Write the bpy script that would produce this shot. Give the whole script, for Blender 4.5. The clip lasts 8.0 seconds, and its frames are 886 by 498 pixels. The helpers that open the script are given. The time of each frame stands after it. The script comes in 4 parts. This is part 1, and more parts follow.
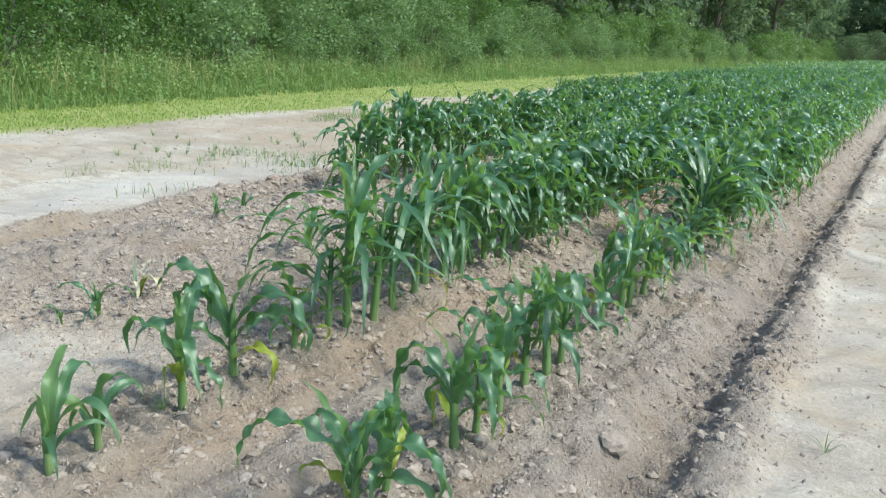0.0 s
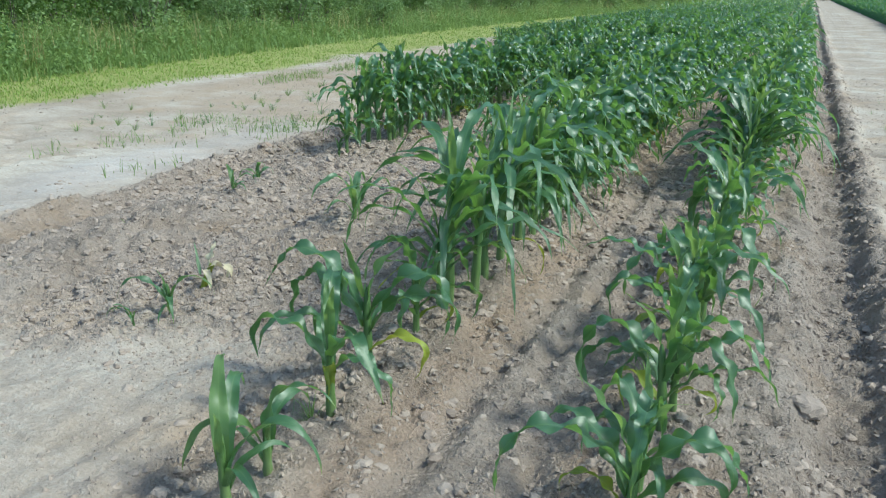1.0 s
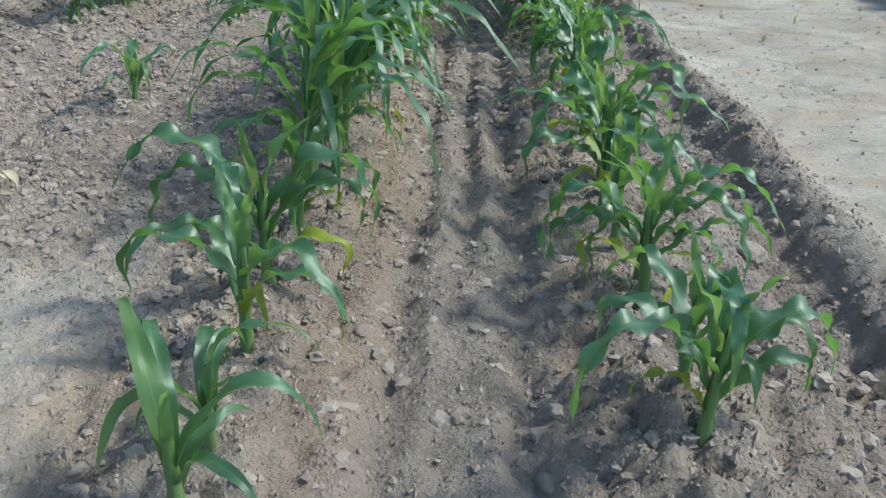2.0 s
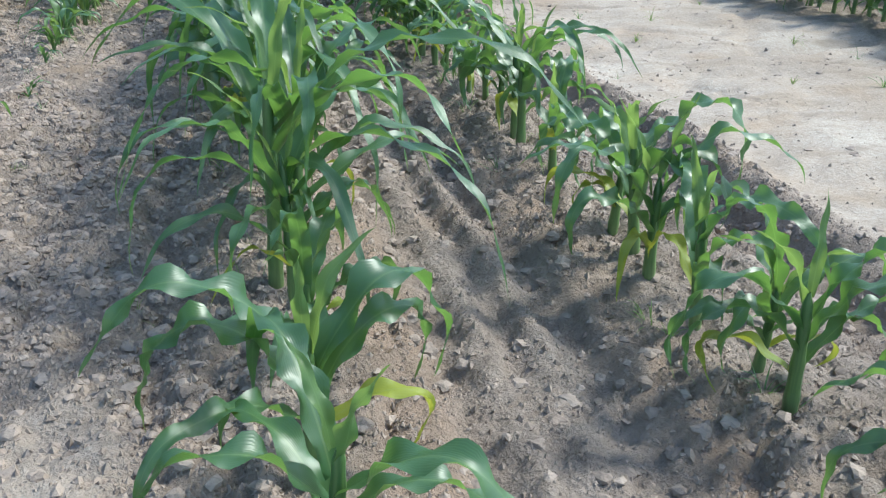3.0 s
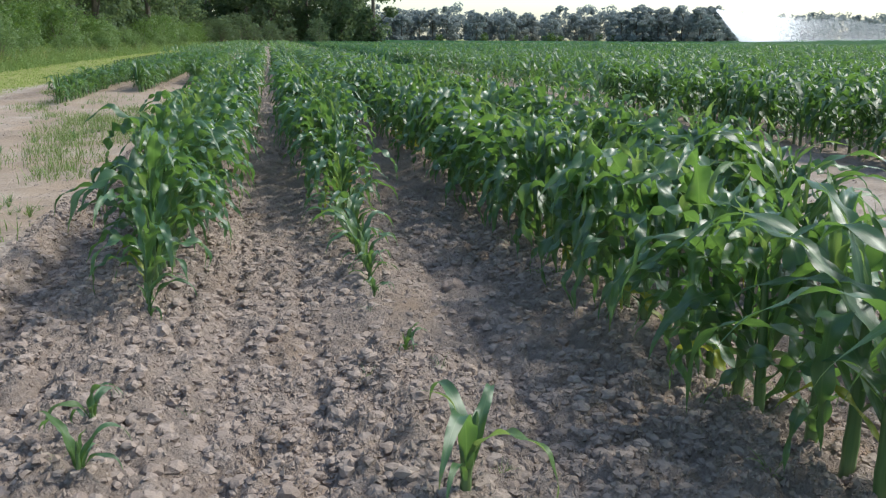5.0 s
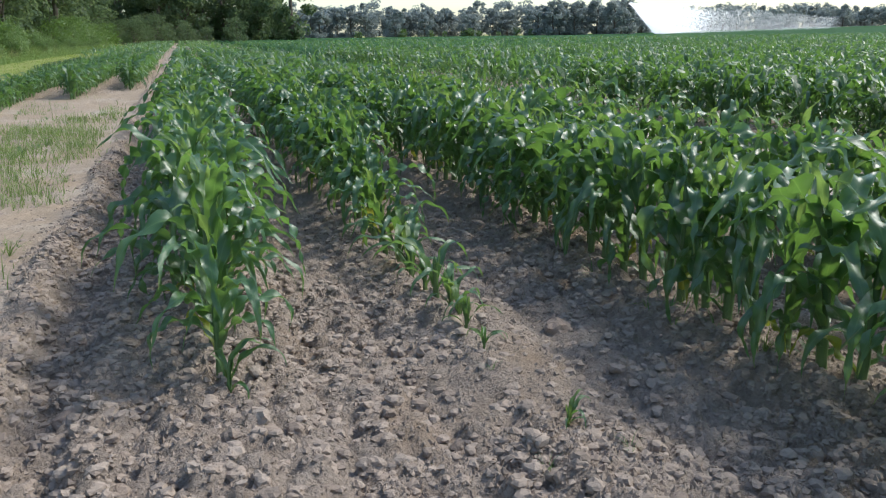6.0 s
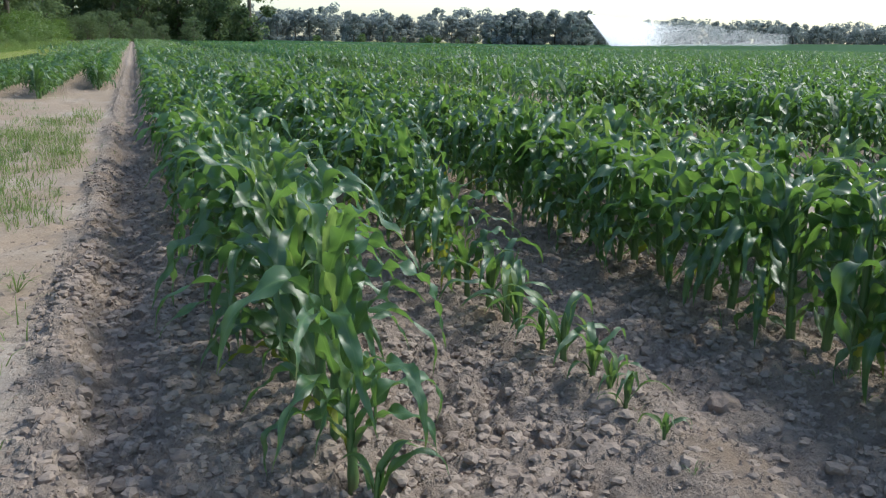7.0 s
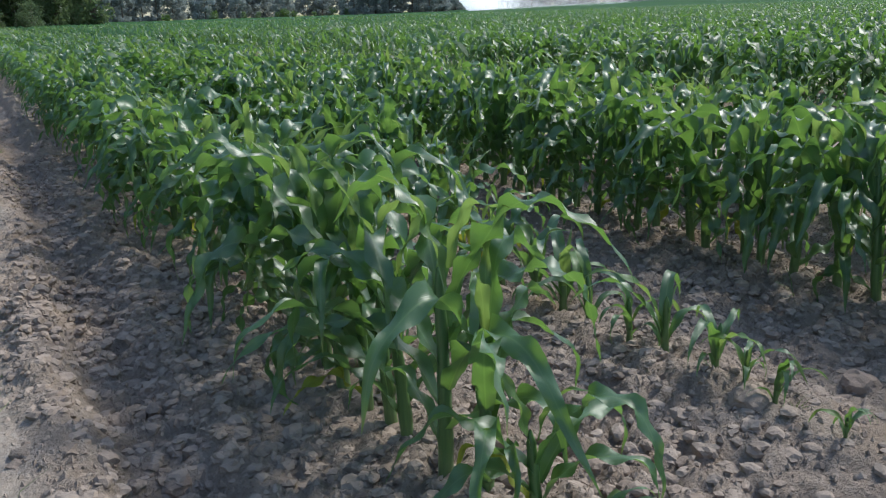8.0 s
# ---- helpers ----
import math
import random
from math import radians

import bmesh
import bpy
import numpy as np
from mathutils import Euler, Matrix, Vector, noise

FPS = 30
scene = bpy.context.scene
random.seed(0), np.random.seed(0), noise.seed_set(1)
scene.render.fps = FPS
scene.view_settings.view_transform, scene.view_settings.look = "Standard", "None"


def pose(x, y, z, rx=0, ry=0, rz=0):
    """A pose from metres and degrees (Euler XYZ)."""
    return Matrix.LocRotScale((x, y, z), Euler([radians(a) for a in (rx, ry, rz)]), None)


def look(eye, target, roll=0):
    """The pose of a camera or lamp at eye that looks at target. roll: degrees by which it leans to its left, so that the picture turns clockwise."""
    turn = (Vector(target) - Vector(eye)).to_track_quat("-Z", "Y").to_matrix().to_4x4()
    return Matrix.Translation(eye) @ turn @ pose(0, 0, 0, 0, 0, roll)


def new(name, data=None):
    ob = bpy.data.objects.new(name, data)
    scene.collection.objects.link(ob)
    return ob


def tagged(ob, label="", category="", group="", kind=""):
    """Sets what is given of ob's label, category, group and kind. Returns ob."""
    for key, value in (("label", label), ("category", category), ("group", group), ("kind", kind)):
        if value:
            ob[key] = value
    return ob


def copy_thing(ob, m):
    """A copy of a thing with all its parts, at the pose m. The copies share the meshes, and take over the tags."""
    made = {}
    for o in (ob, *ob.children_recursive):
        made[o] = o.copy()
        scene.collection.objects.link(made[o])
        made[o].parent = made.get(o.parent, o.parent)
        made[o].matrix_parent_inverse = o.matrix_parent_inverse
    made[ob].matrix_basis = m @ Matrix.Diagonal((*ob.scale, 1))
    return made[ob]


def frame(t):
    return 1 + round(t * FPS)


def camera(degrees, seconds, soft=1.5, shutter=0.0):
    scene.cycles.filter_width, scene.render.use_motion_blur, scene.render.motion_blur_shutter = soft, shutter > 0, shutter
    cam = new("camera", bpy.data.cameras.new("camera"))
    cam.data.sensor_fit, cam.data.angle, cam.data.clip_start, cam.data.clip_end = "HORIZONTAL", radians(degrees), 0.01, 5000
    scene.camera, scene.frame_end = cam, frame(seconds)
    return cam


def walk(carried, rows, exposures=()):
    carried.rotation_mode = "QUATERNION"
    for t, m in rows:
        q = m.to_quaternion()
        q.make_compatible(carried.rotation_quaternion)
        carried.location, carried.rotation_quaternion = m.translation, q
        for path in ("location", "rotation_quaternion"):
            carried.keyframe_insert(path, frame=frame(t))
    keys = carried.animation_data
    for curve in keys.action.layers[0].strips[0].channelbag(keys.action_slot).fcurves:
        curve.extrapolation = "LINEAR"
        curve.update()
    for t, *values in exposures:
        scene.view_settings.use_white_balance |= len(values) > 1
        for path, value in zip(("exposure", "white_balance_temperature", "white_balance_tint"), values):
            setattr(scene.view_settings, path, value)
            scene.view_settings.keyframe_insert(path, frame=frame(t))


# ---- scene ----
cam = camera(54.6, 8.0, soft=1.2)
PATH = [
    (0, (0.071, 0.008, 1.074), (-0.852, 1.714, 0.587), 3.0),
    (0.5, (-0.273, -0.023, 1.044), (-1.149, 1.691, 0.502), 2.3),
    (1, (-0.631, -0.021, 1.009), (-1.36, 1.75, 0.431), 0.5),
    (1.5, (-0.934, 0.048, 0.92), (-1.389, 1.854, 0.191), -0.4),
    (1.7, (-1.049, 0.126, 0.875), (-1.341, 1.932, 0.069), 0.4),
    (2.8, (-1.555, 0.712, 0.855), (-1.161, 2.473, -0.009), 0.9),
    (3, (-1.659, 0.82, 0.85), (-1.223, 2.581, 0.009), 1.1),
    (3.5, (-1.897, 1.005, 0.851), (-1.349, 2.769, 0.084), 2.2),
    (4, (-2.14, 1.186, 0.884), (-1.464, 2.96, 0.256), 1.9),
    (4.5, (-2.405, 1.43, 0.907), (-1.884, 3.295, 0.408), 1.5),
    (5, (-2.717, 1.668, 0.925), (-2.338, 3.574, 0.448), 0.3),
    (5.2, (-2.808, 1.744, 0.939), (-2.418, 3.645, 0.456), -0.2),
    (6.3, (-3.281, 2.477, 0.948), (-2.665, 4.318, 0.468), -0.4),
    (6.5, (-3.34, 2.578, 0.964), (-2.691, 4.408, 0.487), -0.1),
    (7, (-3.51, 2.948, 0.952), (-2.859, 4.779, 0.481), 1.0),
    (7.5, (-3.671, 3.263, 0.924), (-2.968, 5.068, 0.426), -0.3),
    (8, (-3.831, 3.523, 0.906), (-2.922, 5.222, 0.369), -1.8),
]
EXPOSURES = [(0, 1.15, 6120, -4), (0.5, 0.98, 5970, -6), (1, 0.90, 5920, -7), (1.7, 0.78, 5870, -6), (2.8, 1.14, 5970, 0), (3.5, 1.30, 6070, 2), (4, 1.28, 6220, 4), (4.5, 0.84, 6370, 5), (5, 0.72, 6370, 6), (6.5, 0.68, 6320, 5), (8, 0.61, 6220, 6)]
walk(cam, [(t, look(eye, target, roll)) for t, eye, target, roll in PATH], EXPOSURES)

# ---- light: late-afternoon sun ahead and to the side, bright hazy sky ----
SUN_AZ, SUN_EL = radians(84), radians(49)
world = bpy.data.worlds.new("sky")
scene.world = world
world.use_nodes = True
wn = world.node_tree
sky = wn.nodes.new("ShaderNodeTexSky")
sky.sky_type, sky.sun_disc = "NISHITA", False
sky.sun_elevation, sky.sun_rotation = SUN_EL, SUN_AZ
sky.air_density, sky.dust_density, sky.ozone_density = 1.0, 1.2, 1.4
wn.nodes["Background"].inputs["Strength"].default_value = 0.15
wn.links.new(sky.outputs[0], wn.nodes["Background"].inputs["Color"])
lamp = bpy.data.lights.new("sun", "SUN")
lamp.energy, lamp.angle, lamp.color = 2.35, radians(9.0), (1.0, 0.95, 0.87)
sun = new("sun", lamp)
sun_dir = Vector((math.sin(SUN_AZ) * math.cos(SUN_EL), math.cos(SUN_AZ) * math.cos(SUN_EL), math.sin(SUN_EL)))
sun.matrix_world = look(sun_dir * 50, (0, 0, 0))


# ---- node materials ----
def material(name):
    m = bpy.data.materials.new(name)
    m.use_nodes = True
    t = m.node_tree
    return m, t, t.nodes["Principled BSDF"]


def node(t, kind, inputs=(), **props):
    n = t.nodes.new(kind)
    for key, value in props.items():
        setattr(n, key, value)
    for key, value in inputs:
        if isinstance(value, bpy.types.NodeSocket):
            t.links.new(value, n.inputs[key])
        else:
            n.inputs[key].default_value = value
    return n


def ramp(t, fac, stops):
    r = node(t, "ShaderNodeValToRGB", [("Fac", fac)])
    e = r.color_ramp.elements
    while len(e) < len(stops):
        e.new(0.5)
    for k, (p, c) in zip(e, stops):
        k.position, k.color = p, (*c, 1)
    return r.outputs["Color"]


def blend(t, fac, a, b, mode="MIX"):
    n = node(t, "ShaderNodeMixRGB", [(0, fac), (1, a), (2, b)], blend_type=mode)
    return n.outputs[0]


def calc(t, op, a, b=0.0, clamp=False):
    return node(t, "ShaderNodeMath", [(0, a), (1, b)], operation=op, use_clamp=clamp).outputs[0]


def grain(t, scale, detail=4.0, rough=0.55, vec=None):
    if vec is None:
        vec = node(t, "ShaderNodeTexCoord").outputs["Object"]
    return node(t, "ShaderNodeTexNoise", [("Vector", vec), ("Scale", scale), ("Detail", detail), ("Roughness", rough)]).outputs["Fac"]


def bump(t, bsdf, height, strength, distance):
    b = node(t, "ShaderNodeBump", [("Height", height), ("Strength", strength), ("Distance", distance)])
    t.links.new(b.outputs[0], bsdf.inputs["Normal"])
    return b.outputs[0]


def leaf_material(name, dark, light, through_col, trans=0.35, rough=0.36, rib=True, island=False, spec=0.5):
    """A leaf blade: waxy top, pale midrib, fine veins, and light that shines through."""
    m, t, p = material(name)
    if island:
        rnd = node(t, "ShaderNodeNewGeometry").outputs["Random Per Island"]
    else:
        rnd = node(t, "ShaderNodeObjectInfo").outputs["Random"]
    g1 = grain(t, 9.0, 3.0)
    fac = calc(t, "ADD", calc(t, "MULTIPLY", rnd, 0.65), calc(t, "MULTIPLY", g1, 0.4), True)
    col = blend(t, fac, (*dark, 1), (*light, 1))
    uv = node(t, "ShaderNodeUVMap").outputs[0]
    sep = node(t, "ShaderNodeSeparateXYZ", [(0, uv)])
    if rib:
        off = calc(t, "ABSOLUTE", calc(t, "SUBTRACT", sep.outputs[0], 0.5))
        mid = calc(t, "SUBTRACT", 1.0, calc(t, "MULTIPLY", off, 16.0), True)
        mid = calc(t, "MULTIPLY", mid, calc(t, "SUBTRACT", 0.85, calc(t, "MULTIPLY", sep.outputs[1], 0.6), True))
        col = blend(t, calc(t, "MULTIPLY", mid, 0.6), col, (0.24, 0.34, 0.13, 1))
        # tips and margins a little dry on some blades
        tip = calc(t, "MULTIPLY", calc(t, "SUBTRACT", sep.outputs[1], 0.9, True), 7.0, True)
        tip = calc(t, "MULTIPLY", tip, calc(t, "GREATER_THAN", rnd, 0.6))
        col = blend(t, tip, col, (0.34, 0.30, 0.10, 1))
        veins = calc(t, "SINE", calc(t, "MULTIPLY", sep.outputs[0], 110.0))
        bump(t, p, calc(t, "ADD", calc(t, "MULTIPLY", veins, 0.10), calc(t, "MULTIPLY", g1, 1.2)), 0.35, 0.002)
    t.links.new(col, p.inputs["Base Color"])
    wax = calc(t, "ADD", rough - 0.12, calc(t, "MULTIPLY", grain(t, 22.0, 3.0), 0.18))
    t.links.new(wax, p.inputs["Roughness"])
    p.inputs["Specular IOR Level"].default_value = spec
    tr = node(t, "ShaderNodeBsdfTranslucent", [("Color", blend(t, 0.75, col, (*through_col, 1)))])
    mix = node(t, "ShaderNodeMixShader", [(0, trans), (1, p.outputs[0]), (2, tr.outputs[0])])
    t.links.new(mix.outputs[0], t.nodes["Material Output"].inputs[0])
    return m


M_LEAF = leaf_material("maize_leaf", (0.028, 0.080, 0.036), (0.066, 0.150, 0.060), (0.26, 0.47, 0.07), 0.36, 0.43, spec=1.0)
M_LEAF_FIELD = leaf_material("maize_leaf_field", (0.028, 0.080, 0.036), (0.066, 0.150, 0.060), (0.26, 0.47, 0.07), 0.35, 0.50, island=True, spec=0.85)
M_YOUNG = leaf_material("young_maize_leaf", (0.075, 0.146, 0.056), (0.130, 0.215, 0.080), (0.32, 0.46, 0.09), 0.44, 0.38, spec=0.45)
M_CANOPY = leaf_material("maize_canopy", (0.030, 0.085, 0.036), (0.075, 0.170, 0.060), (0.17, 0.42, 0.04), 0.35, 0.85, rib=False, spec=0.1)
M_DRY = leaf_material("withered_leaf", (0.50, 0.42, 0.27), (0.70, 0.62, 0.45), (0.6, 0.5, 0.3), 0.3, 0.6)
M_YELLOW = leaf_material("yellowing_leaf", (0.16, 0.24, 0.03), (0.30, 0.34, 0.05), (0.45, 0.45, 0.05), 0.4, 0.45)
M_GRASS = leaf_material("mown_grass", (0.12, 0.20, 0.035), (0.24, 0.33, 0.075), (0.40, 0.50, 0.09), 0.38, 0.5, rib=False, island=True, spec=0.3)
M_WEED = leaf_material("tall_weeds", (0.085, 0.155, 0.042), (0.23, 0.31, 0.10), (0.30, 0.40, 0.10), 0.40, 0.55, rib=False, island=True, spec=0.3)
M_STRAW = leaf_material("dry_grass", (0.28, 0.26, 0.10), (0.42, 0.38, 0.18), (0.4, 0.35, 0.12), 0.3, 0.6, rib=False, island=True, spec=0.2)
M_BUSH = leaf_material("shrub_leaf", (0.034, 0.076, 0.022), (0.118, 0.190, 0.056), (0.24, 0.38, 0.06), 0.42, 0.5, rib=False, island=True, spec=0.35)
M_BUSH_PALE = leaf_material("pale_shrub_leaf", (0.075, 0.135, 0.050), (0.20, 0.275, 0.11), (0.26, 0.38, 0.09), 0.42, 0.5, rib=False, island=True, spec=0.35)
# far wood: leaf colour lightened and greyed, distance haze painted in
M_WOOD_HAZED = leaf_material("far_wood_leaf", (0.22, 0.255, 0.255), (0.30, 0.34, 0.325), (0.36, 0.40, 0.37), 0.6, 0.7, rib=False, island=True, spec=0.3)
M_TREE = leaf_material("tree_leaf", (0.036, 0.066, 0.034), (0.092, 0.138, 0.066), (0.24, 0.32, 0.13), 0.48, 0.55, rib=False, island=True, spec=0.3)


def stalk_material():
    m, t, p = material("maize_stalk")
    rnd = node(t, "ShaderNodeObjectInfo").outputs["Random"]
    pos = node(t, "ShaderNodeTexCoord").outputs["Object"]
    sep = node(t, "ShaderNodeSeparateXYZ", [(0, pos)])
    h = calc(t, "MULTIPLY", sep.outputs[2], 3.2, True)
    col = ramp(t, calc(t, "ADD", h, calc(t, "MULTIPLY", grain(t, 30.0), 0.25)), [(0.05, (0.20, 0.22, 0.11)), (0.35, (0.085, 0.15, 0.045)), (1.0, (0.04, 0.105, 0.035))])
    col = blend(t, calc(t, "MULTIPLY", rnd, 0.35), col, (0.07, 0.13, 0.04, 1))
    streak = node(t, "ShaderNodeMapping", [("Vector", pos), ("Scale", (1, 1, 0.06))])
    g = grain(t, 160.0, 2.0, 0.5, streak.outputs[0])
    t.links.new(blend(t, 0.25, col, ramp(t, g, [(0.3, (0.05, 0.11, 0.03)), (0.7, (0.22, 0.32, 0.10))])), p.inputs["Base Color"])
    p.inputs["Roughness"].default_value = 0.42
    bump(t, p, g, 0.3, 0.002)
    return m


M_STALK = stalk_material()


def bark_material():
    m, t, p = material("bark")
    pos = node(t, "ShaderNodeTexCoord").outputs["Object"]
    v = node(t, "ShaderNodeMapping", [("Vector", pos), ("Scale", (1, 1, 0.2))]).outputs[0]
    g = grain(t, 14.0, 6.0, 0.6, v)
    t.links.new(ramp(t, g, [(0.3, (0.06, 0.05, 0.04)), (0.7, (0.20, 0.17, 0.13))]), p.inputs["Base Color"])
    p.inputs["Roughness"].default_value = 0.9
    bump(t, p, g, 0.8, 0.02)
    return m


M_BARK = bark_material()


def soil_material():
    """Sandy, loamy soil: brown where tilled, pale crust on the lanes; the mask is a mesh attribute of the worked strip.
    """
    m, t, p = material("soil")
    pos = node(t, "ShaderNodeTexCoord").outputs["Object"]
    kind = node(t, "ShaderNodeAttribute", attribute_name="tilled").outputs["Fac"]
    sward = node(t, "ShaderNodeAttribute", attribute_name="sward").outputs["Fac"]
    big = grain(t, 0.9, 5.0, 0.6, pos)
    mid = grain(t, 6.0, 5.0, 0.6, pos)
    fine = grain(t, 70.0, 6.0, 0.7, pos)
    grit = node(t, "ShaderNodeTexVoronoi", [("Vector", pos), ("Scale", 130.0)]).outputs["Distance"]
    brown = ramp(t, calc(t, "ADD", calc(t, "MULTIPLY", mid, 0.6), calc(t, "MULTIPLY", fine, 0.45)), [(0.32, (0.190, 0.147, 0.120)), (0.52, (0.318, 0.257, 0.212)), (0.75, (0.437, 0.365, 0.309))])
    pale = ramp(t, calc(t, "ADD", calc(t, "MULTIPLY", big, 0.6), calc(t, "MULTIPLY", fine, 0.4)), [(0.36, (0.256, 0.204, 0.156)), (0.5, (0.362, 0.303, 0.247)), (0.62, (0.464, 0.411, 0.348))])
    streak = node(t, "ShaderNodeMapping", [("Vector", pos), ("Rotation", (0, 0, 0.5)), ("Scale", (0.8, 2.4, 1))]).outputs[0]
    drag = ramp(t, grain(t, 2.2, 6.0, 0.7, streak), [(0.5, (0, 0, 0)), (0.68, (1, 1, 1))])
    pale = blend(t, calc(t, "MULTIPLY", drag, 0.8), pale, (0.256, 0.203, 0.152, 1))
    edge = calc(t, "ADD", kind, calc(t, "MULTIPLY", calc(t, "SUBTRACT", mid, 0.5), 0.9), True)
    col = blend(t, edge, pale, brown)
    ochre = ramp(t, grain(t, 2.3, 3.0, 0.5, pos), [(0.52, (0, 0, 0)), (0.72, (1, 1, 1))])
    col = blend(t, calc(t, "MULTIPLY", ochre, 0.35), col, (0.358, 0.240, 0.140, 1))
    ridge = node(t, "ShaderNodeAttribute", attribute_name="ridge").outputs["Fac"]
    col = blend(t, calc(t, "MULTIPLY", ridge, calc(t, "MULTIPLY", mid, 0.75), True), col, (0.366, 0.236, 0.148, 1))
    crust = node(t, "ShaderNodeAttribute", attribute_name="crust").outputs["Fac"]
    col = blend(t, calc(t, "MULTIPLY", crust, calc(t, "MULTIPLY", calc(t, "ADD", 0.1, big), 0.8), True), col, ramp(t, fine, [(0.3, (0.375, 0.339, 0.317)), (0.7, (0.460, 0.422, 0.399))]))
    track = node(t, "ShaderNodeAttribute", attribute_name="track").outputs["Fac"]
    col = blend(t, calc(t, "MULTIPLY", track, ramp(t, grain(t, 1.7, 5.0, 0.6, pos), [(0.35, (0.213, 0.207, 0.205)), (0.62, (0.9, 0.9, 0.9))])), col, ramp(t, fine, [(0.3, (0.264, 0.195, 0.136)), (0.7, (0.375, 0.294, 0.218))]))
    col = blend(t, calc(t, "MULTIPLY", sward, 0.9), col, ramp(t, fine, [(0.3, (0.187, 0.207, 0.050)), (0.7, (0.324, 0.331, 0.107))]))
    t.links.new(col, p.inputs["Base Color"])
    p.inputs["Roughness"].default_value = 0.95
    p.inputs["Specular IOR Level"].default_value = 0.18
    h = calc(t, "ADD", calc(t, "MULTIPLY", fine, 1.0), calc(t, "MULTIPLY", grit, 0.25))
    h = calc(t, "ADD", h, calc(t, "MULTIPLY", grain(t, 26.0, 6.0, 0.7, pos), 2.0))
    s = calc(t, "ADD", calc(t, "MULTIPLY", kind, 0.5), 0.4)
    b = node(t, "ShaderNodeBump", [("Height", h), ("Strength", s), ("Distance", 0.02)])
    t.links.new(b.outputs[0], p.inputs["Normal"])
    return m


M_SOIL = soil_material()


def clod_material(name, island):
    m, t, p = material(name)
    pos = node(t, "ShaderNodeTexCoord").outputs["Object"]
    rnd = node(t, "ShaderNodeNewGeometry").outputs["Random Per Island"] if island else node(t, "ShaderNodeObjectInfo").outputs["Random"]
    g = grain(t, 90.0, 5.0, 0.65, pos)
    f = calc(t, "ADD", calc(t, "MULTIPLY", rnd, 0.6), calc(t, "MULTIPLY", g, 0.5))
    t.links.new(ramp(t, f, [(0.15, (0.207, 0.161, 0.130)), (0.5, (0.307, 0.246, 0.202)), (0.9, (0.341, 0.279, 0.232))]), p.inputs["Base Color"])
    p.inputs["Roughness"].default_value = 0.95
    p.inputs["Specular IOR Level"].default_value = 0.18
    bump(t, p, g, 0.7, 0.006)
    return m


M_CLOD = clod_material("dry_clod", False)
M_CLODS = clod_material("dry_clods", True)


def stone_material():
    m, t, p = material("field_stone")
    pos = node(t, "ShaderNodeTexCoord").outputs["Object"]
    g = grain(t, 40.0, 6.0, 0.65, pos)
    rnd = node(t, "ShaderNodeObjectInfo").outputs["Random"]
    a = ramp(t, g, [(0.3, (0.22, 0.165, 0.13)), (0.7, (0.38, 0.31, 0.26))])
    t.links.new(blend(t, calc(t, "MULTIPLY", rnd, 0.5), a, (0.34, 0.22, 0.15, 1)), p.inputs["Base Color"])
    p.inputs["Roughness"].default_value = 0.85
    bump(t, p, g, 0.6, 0.006)
    return m


M_STONE = stone_material()


def spray_material():
    m, t, p = material("water_spray")
    p.inputs["Base Color"].default_value = (0.92, 0.94, 0.96, 1)
    p.inputs["Roughness"].default_value = 0.6
    tr = node(t, "ShaderNodeBsdfTranslucent", [("Color", (0.95, 0.96, 0.97, 1))])
    mix = node(t, "ShaderNodeMixShader", [(0, 0.92), (1, p.outputs[0]), (2, tr.outputs[0])])
    t.links.new(mix.outputs[0], t.nodes["Material Output"].inputs[0])
    return m


M_SPRAY = spray_material()


# ---- mesh helpers ----
rng = np.random.default_rng(7)


def quads(name, v, f, mat, uv=None, smooth=True):
    """A mesh from arrays of corners and four- or three-sided faces."""
    me = bpy.data.meshes.new(name)
    v, f = np.asarray(v, np.float32), np.asarray(f, np.int32)
    n, k = f.shape
    me.vertices.add(len(v))
    me.vertices.foreach_set("co", v.ravel())
    me.loops.add(n * k)
    me.loops.foreach_set("vertex_index", f.ravel())
    me.polygons.add(n)
    me.polygons.foreach_set("loop_start", np.arange(0, n * k, k, dtype=np.int32))
    me.polygons.foreach_set("use_smooth", np.full(n, smooth, bool))
    if uv is not None:
        layer = me.uv_layers.new(name="UVMap")
        layer.data.foreach_set("uv", np.asarray(uv, np.float32)[f.ravel()].ravel())
    me.update(calc_edges=True)
    me.validate()
    me.materials.append(mat)
    return me


class Heap:
    """Collects corners, faces and leaf coordinates of many pieces for one mesh."""

    def __init__(self):
        self.v, self.f, self.u, self.n = [], [], [], 0

    def add(self, v, f, u=None):
        self.v.append(v)
        self.f.append(f + self.n)
        self.u.append(np.zeros((len(v), 2)) if u is None else u)
        self.n += len(v)

    def mesh(self, name, mat, smooth=True):
        return quads(name, np.concatenate(self.v), np.concatenate(self.f), mat, np.concatenate(self.u), smooth)


TABLES = {}


def lattice(x, y, seed):
    """Smooth value noise of 0 to 1 on arrays."""
    if seed not in TABLES:
        TABLES[seed] = np.random.default_rng(seed).random((256, 256))
    table = TABLES[seed]
    xi, yi = np.floor(x).astype(int), np.floor(y).astype(int)
    fx, fy = x - xi, y - yi
    fx, fy = fx * fx * (3 - 2 * fx), fy * fy * (3 - 2 * fy)
    a, b = table[xi % 256, yi % 256], table[(xi + 1) % 256, yi % 256]
    c, d = table[xi % 256, (yi + 1) % 256], table[(xi + 1) % 256, (yi + 1) % 256]
    return (a * (1 - fx) + b * fx) * (1 - fy) + (c * (1 - fx) + d * fx) * fy


